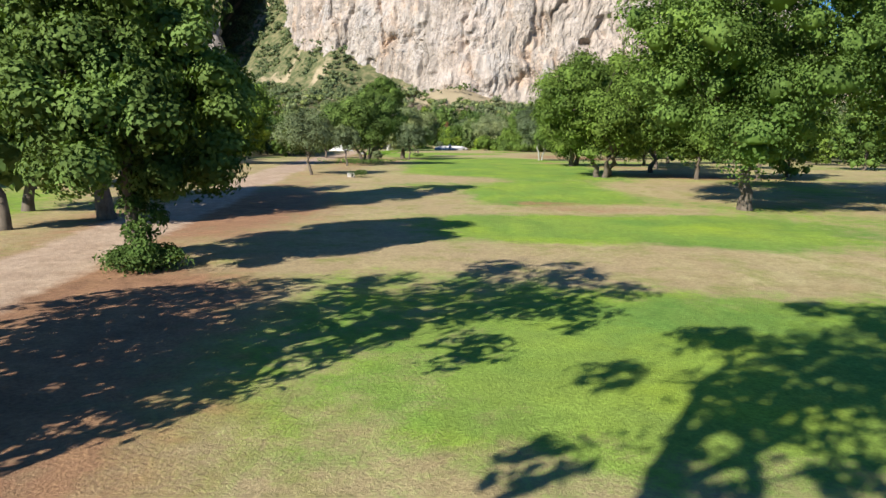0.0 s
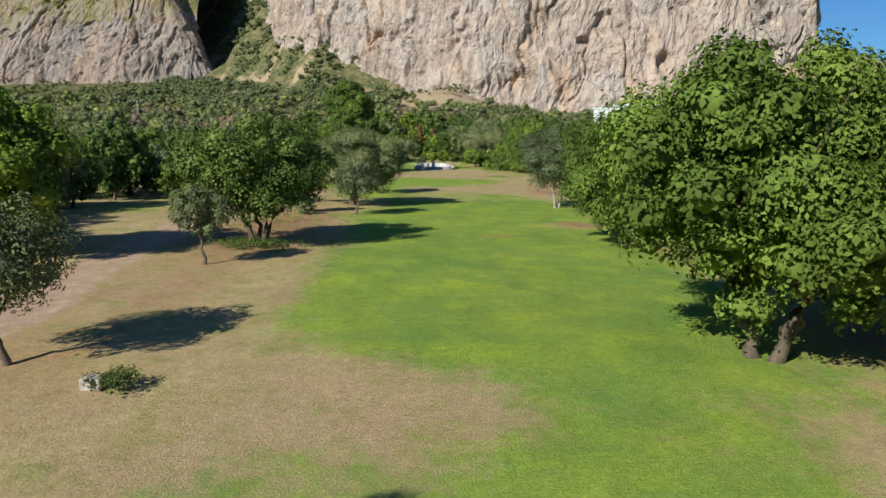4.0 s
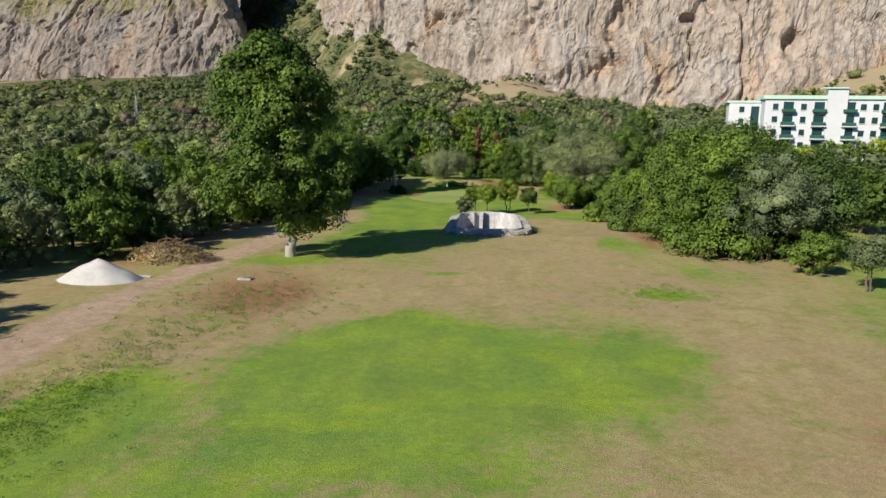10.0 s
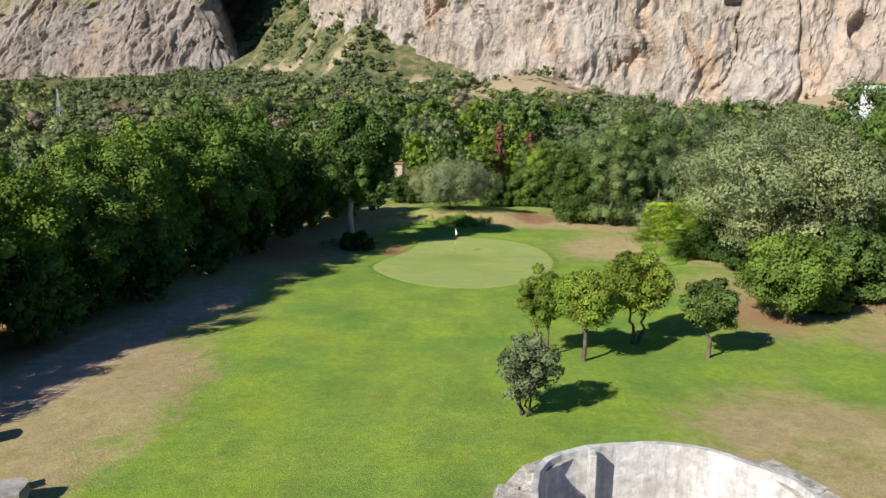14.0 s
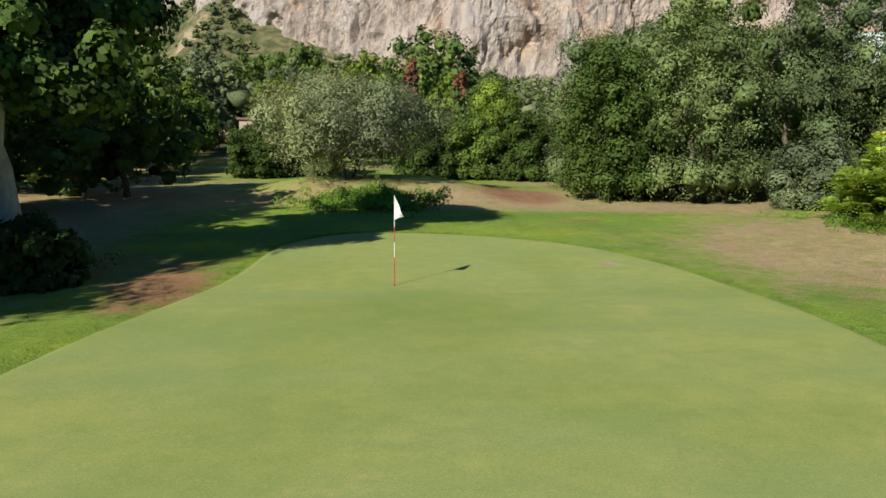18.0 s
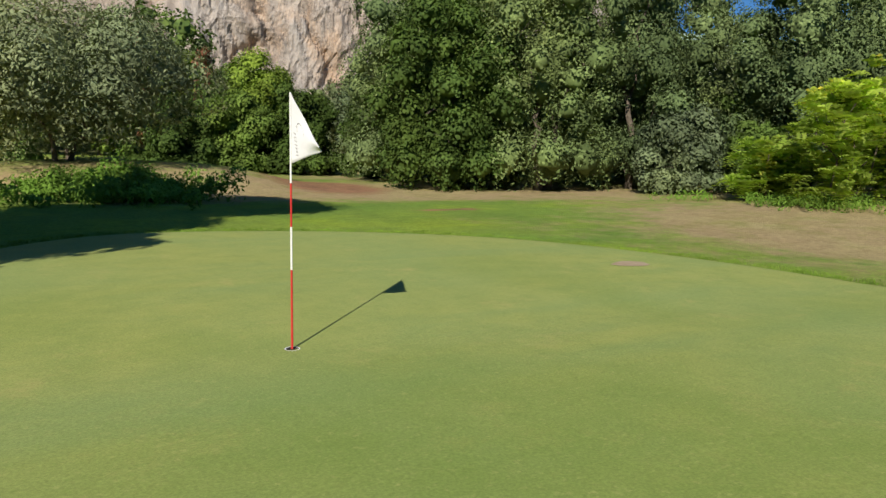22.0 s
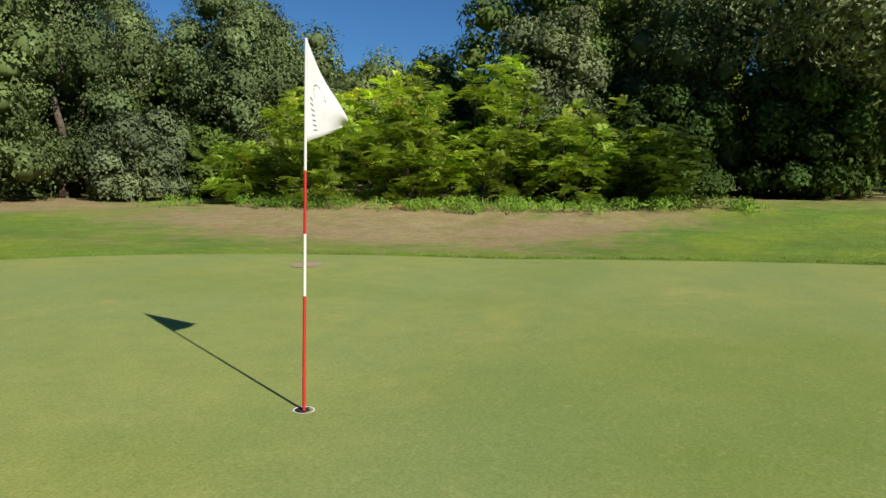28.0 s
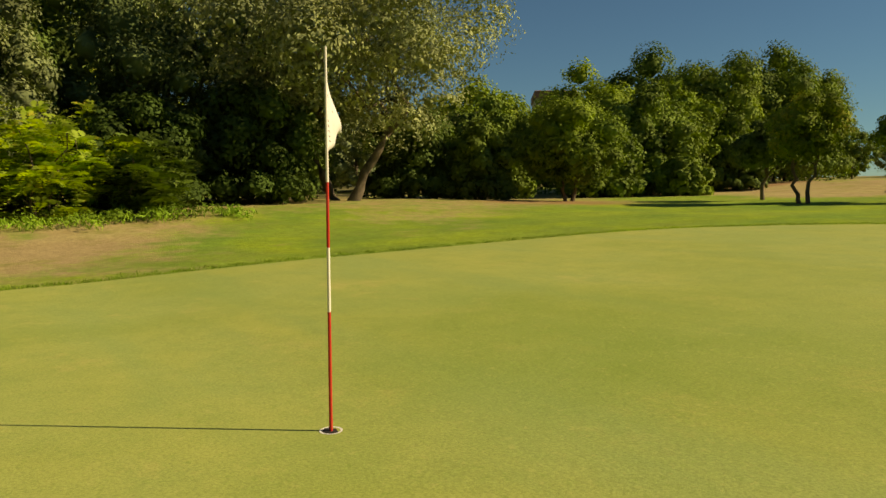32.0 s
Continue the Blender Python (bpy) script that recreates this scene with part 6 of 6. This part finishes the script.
under("dry_leafage", leaf_mesh("dry_leafage", tw, M_DRYGRASS), heap, "dry brown twigs and leaves")
sand = bmesh.new()
bmesh.ops.create_grid(sand, x_segments=20, y_segments=20, size=1.0)
for w in sand.verts:
    d = math.hypot(w.co.x, w.co.y)
    w.co = Vector((w.co.x * 2.8, w.co.y * 1.9, max(-0.06, 1.5 * max(0, 1 - d) ** 0.8 - 0.05 + 0.08 * noise.noise(w.co * 3))))
sp = tagged(new("sand_mound", bm_mesh("sand_mound", sand, M_SAND, True)), "pale heap of sand beside the branch pile", "sand mound")
sp.matrix_world = pose(-20.0, 87.4, gz(-20.0, 87.4))

# net post of the practice ground
post = thing("net_post", 56.4, 121.0, gz(56.4, 121.0), "tall thin grey steel post of the practice net", "post")
v, q = tube_arrays([(0, 0, -0.2), (0, 0, 6), (0, 0, 13)], [0.1, 0.09, 0.07], 10)
under("pole", np_mesh("pole", v, q, M_METAL, smooth=True), post)
net = thing("practice_net", 56.4, 121.0, gz(56.4, 121.0), "tall dark green practice net on steel posts", "net", turn=-8)
M_NET = plain("dark_green_net_cord", (0.02, 0.09, 0.07), (0.03, 0.12, 0.09), 3.0, 0.9, 0.2, 0.0)
vs, qs = [], []
for k in range(90):
    x = 0.2 + k * 0.3
    b0 = len(vs)
    vs += [(x, 0, 0), (x + 0.022, 0, 0), (x + 0.022, 0, 6.6), (x, 0, 6.6)]
    qs.append((b0, b0 + 1, b0 + 2, b0 + 3))
for k in range(22):
    b0 = len(vs)
    z = 0.2 + k * 0.3
    vs += [(0.2, 0.01, z), (27, 0.01, z), (27, 0.01, z + 0.022), (0.2, 0.01, z + 0.022)]
    qs.append((b0, b0 + 1, b0 + 2, b0 + 3))
under("mesh", np_mesh("mesh", vs, qs, M_NET), net, "dark green cord mesh")
for k in (2,):
    v, q = tube_arrays([(9 * (k + 1), 0, -0.2), (9 * (k + 1), 0, 6), (9 * (k + 1), 0, 12.5)], [0.12, 0.11, 0.09], 8)
    under("pole", np_mesh("pole", v, q, M_METAL, smooth=True), net, "grey steel post")
pylon = thing("power_pylon", -150, 330, gz(-150, 330), "thin grey lattice mast on the plain", "mast")
for sx, sy in ((-0.8, -0.8), (0.8, -0.8), (0.8, 0.8), (-0.8, 0.8)):
    v, q = tube_arrays([(sx, sy, -0.2), (sx * 0.5, sy * 0.5, 6), (sx * 0.1, sy * 0.1, 13)], [0.09, 0.08, 0.06], 5)
    under("leg", np_mesh("leg", v, q, M_METAL), pylon)
for zz in (2, 4, 6, 8, 10, 11.5):
    s = 0.8 * (1 - zz / 14.5)
    v, q = tube_arrays([(-s, -s, zz), (s, s, zz + 0.8)], [0.05, 0.05], 4)
    under("brace", np_mesh("brace", v, q, M_METAL), pylon)


# ---- grass and weeds ----
def tufts(name, pts, per, height, width, mat, seed, label, spread=0.12):
    rng = np.random.default_rng(seed)
    p = np.repeat(np.asarray(pts, float), per, 0)
    n = len(p)
    p = p + rng.normal(0, spread, (n, 2))
    z = ground_z(p[:, 0], p[:, 1])
    a = rng.uniform(0, 6.283, n)
    h = height * rng.uniform(0.5, 1.3, n)
    lean = np.stack([np.cos(a), np.sin(a)], 1) * (h * rng.uniform(0.1, 0.6, n))[:, None]
    sd = np.stack([-np.sin(a), np.cos(a)], 1) * width
    b0, b1 = np.c_[p - sd, z - 0.02], np.c_[p + sd, z - 0.02]
    t0, t1 = np.c_[p + lean - sd * 0.25, z + h], np.c_[p + lean + sd * 0.25, z + h]
    v = np.stack([b0, b1, t1, t0], 1).reshape(-1, 3)
    return tagged(new(name, leaf_mesh(name, v, mat)), label, "grass", kind="stuff")


rng = np.random.default_rng(12)
c_g = GREEN.mean(0)
E_ = np.repeat(GREEN, 26, 0) + rng.normal(0, 0.12, (len(GREEN) * 26, 2))
ring_d = E_ - c_g
E_ = c_g + ring_d * (1 + (0.12 + np.abs(rng.normal(0, 0.16, len(E_)))) / np.linalg.norm(ring_d, axis=1))[:, None]
tufts("fringe_grass", E_, 8, 0.028, 0.005, M_GRASS, 13, "taller green grass fringe round the putting green", 0.05)
W_ = np.c_[rng.normal(-4.8, 1.35, 240), rng.normal(182.8, 0.9, 240)]
tall = 0.12 + 0.7 * vnoise(W_[:, 0] * 1.1, W_[:, 1] * 1.1, 5) * rng.uniform(0.5, 1.1, len(W_))
wl = leaf_arrays(np.c_[W_, ground_z(W_[:, 0], W_[:, 1]) + tall * 0.8, np.full((len(W_), 2), 0.3), tall], 13000, 0.17, rng, 0.36, 0.0, -0.6, 0.2)
tagged(new("weeds", leaf_mesh("weeds", wl, M_WEED)), "tall green weeds under the olive tree", "weeds", kind="stuff")
H_ = np.c_[13.2 + rng.normal(0, 0.6, 260), rng.uniform(160, 179, 260)]
H_ = H_[vnoise(H_[:, 0] * 0.8, H_[:, 1] * 0.8, 3) > 0.36]
wl = leaf_arrays(np.c_[H_, ground_z(H_[:, 0], H_[:, 1]) + 0.12, np.full((len(H_), 2), 0.3), rng.uniform(0.08, 0.34, len(H_))], 7000, 0.16, rng, 0.22, 0.0, -0.8, 0.0)
tagged(new("hedge_weeds", leaf_mesh("hedge_weeds", wl, M_WEED)), "grass and weeds along the foot of the sumac hedge", "weeds", kind="stuff")
B_ = np.concatenate([np.c_[rng.normal(9.6, 0.2, 14), rng.normal(116.8, 0.5, 14)], np.c_[rng.normal(8.4, 0.1, 4), rng.normal(112.3, 0.1, 4)], np.c_[rng.normal(-4.0, 0.5, 70), rng.normal(-53.2, 0.5, 70)], np.c_[rng.normal(-4.9, 1.1, 100), rng.normal(3.4, 0.7, 100)], np.c_[rng.normal(-1.1, 0.4, 40), rng.normal(48.8, 0.4, 40)], np.c_[rng.normal(-13.6, 1.0, 90), rng.normal(167.4, 0.8, 90)], np.c_[rng.normal(-2.4, 0.3, 20), rng.normal(-19.7, 0.25, 20)]])
bl = leaf_arrays(np.c_[B_, ground_z(B_[:, 0], B_[:, 1]) + 0.25, np.full((len(B_), 2), 0.3), np.full(len(B_), 0.3)], 9000, 0.11, rng, 0.55, 0.0)
tagged(new("base_shrubs", leaf_mesh("base_shrubs", bl, LEAF["broad"])), "leafy shoots round the feet of the trees", "undergrowth", kind="stuff")
V_ = np.concatenate([np.c_[rng.normal(-9.6, 1.4, 900), rng.normal(66.0, 7.0, 900)], np.c_[rng.normal(-8.4, 2.6, 420), rng.normal(83.5, 3.6, 420)], np.c_[rng.normal(-6.5, 2.6, 300), rng.normal(16.0, 6.0, 300)], np.c_[rng.normal(16.8, 1.8, 130), rng.normal(88.8, 1.4, 130)]])
wl = leaf_arrays(np.c_[V_, ground_z(V_[:, 0], V_[:, 1]) + 0.05, np.full((len(V_), 2), 0.22), np.full(len(V_), 0.13)], 26000, 0.085, rng, 0.4, 0.0, -0.3, 0.3)
tagged(new("low_weeds", leaf_mesh("low_weeds", wl, M_WEED)), "low dark green weeds on bare soil beside the track", "weeds", kind="stuff")
D_ = np.concatenate([np.c_[rng.normal(-9.0, 3.4, 380), rng.normal(84.0, 5.0, 380)], np.c_[rng.normal(-6.5, 3.0, 380), rng.normal(14.0, 8.0, 380)]])
tufts("dry_tufts", D_, 9, 0.07, 0.006, M_DRYGRASS, 15, "tufts of dry straw-coloured grass on bare ground", 0.1)
P_ = thing("bare_patch", 2.0, 168.6, gz(2.0, 168.6) + 0.026, "small pale bare scrape at the edge of the putting green", "bare patch")
bm = bmesh.new()
bmesh.ops.create_circle(bm, cap_ends=True, segments=18, radius=0.34)
for v_ in bm.verts:
    v_.co = Vector((v_.co.x * (1 + 0.35 * noise.noise(v_.co * 5)), v_.co.y * 0.6 * (1 + 0.4 * noise.noise(v_.co * 4 + Vector((3, 1, 0)))), 0.0))
part("sand", bm, plain("bare_sandy_soil", (0.36, 0.27, 0.17), (0.5, 0.4, 0.28), 9.0, 0.95, 0.05, 0.3), P_)
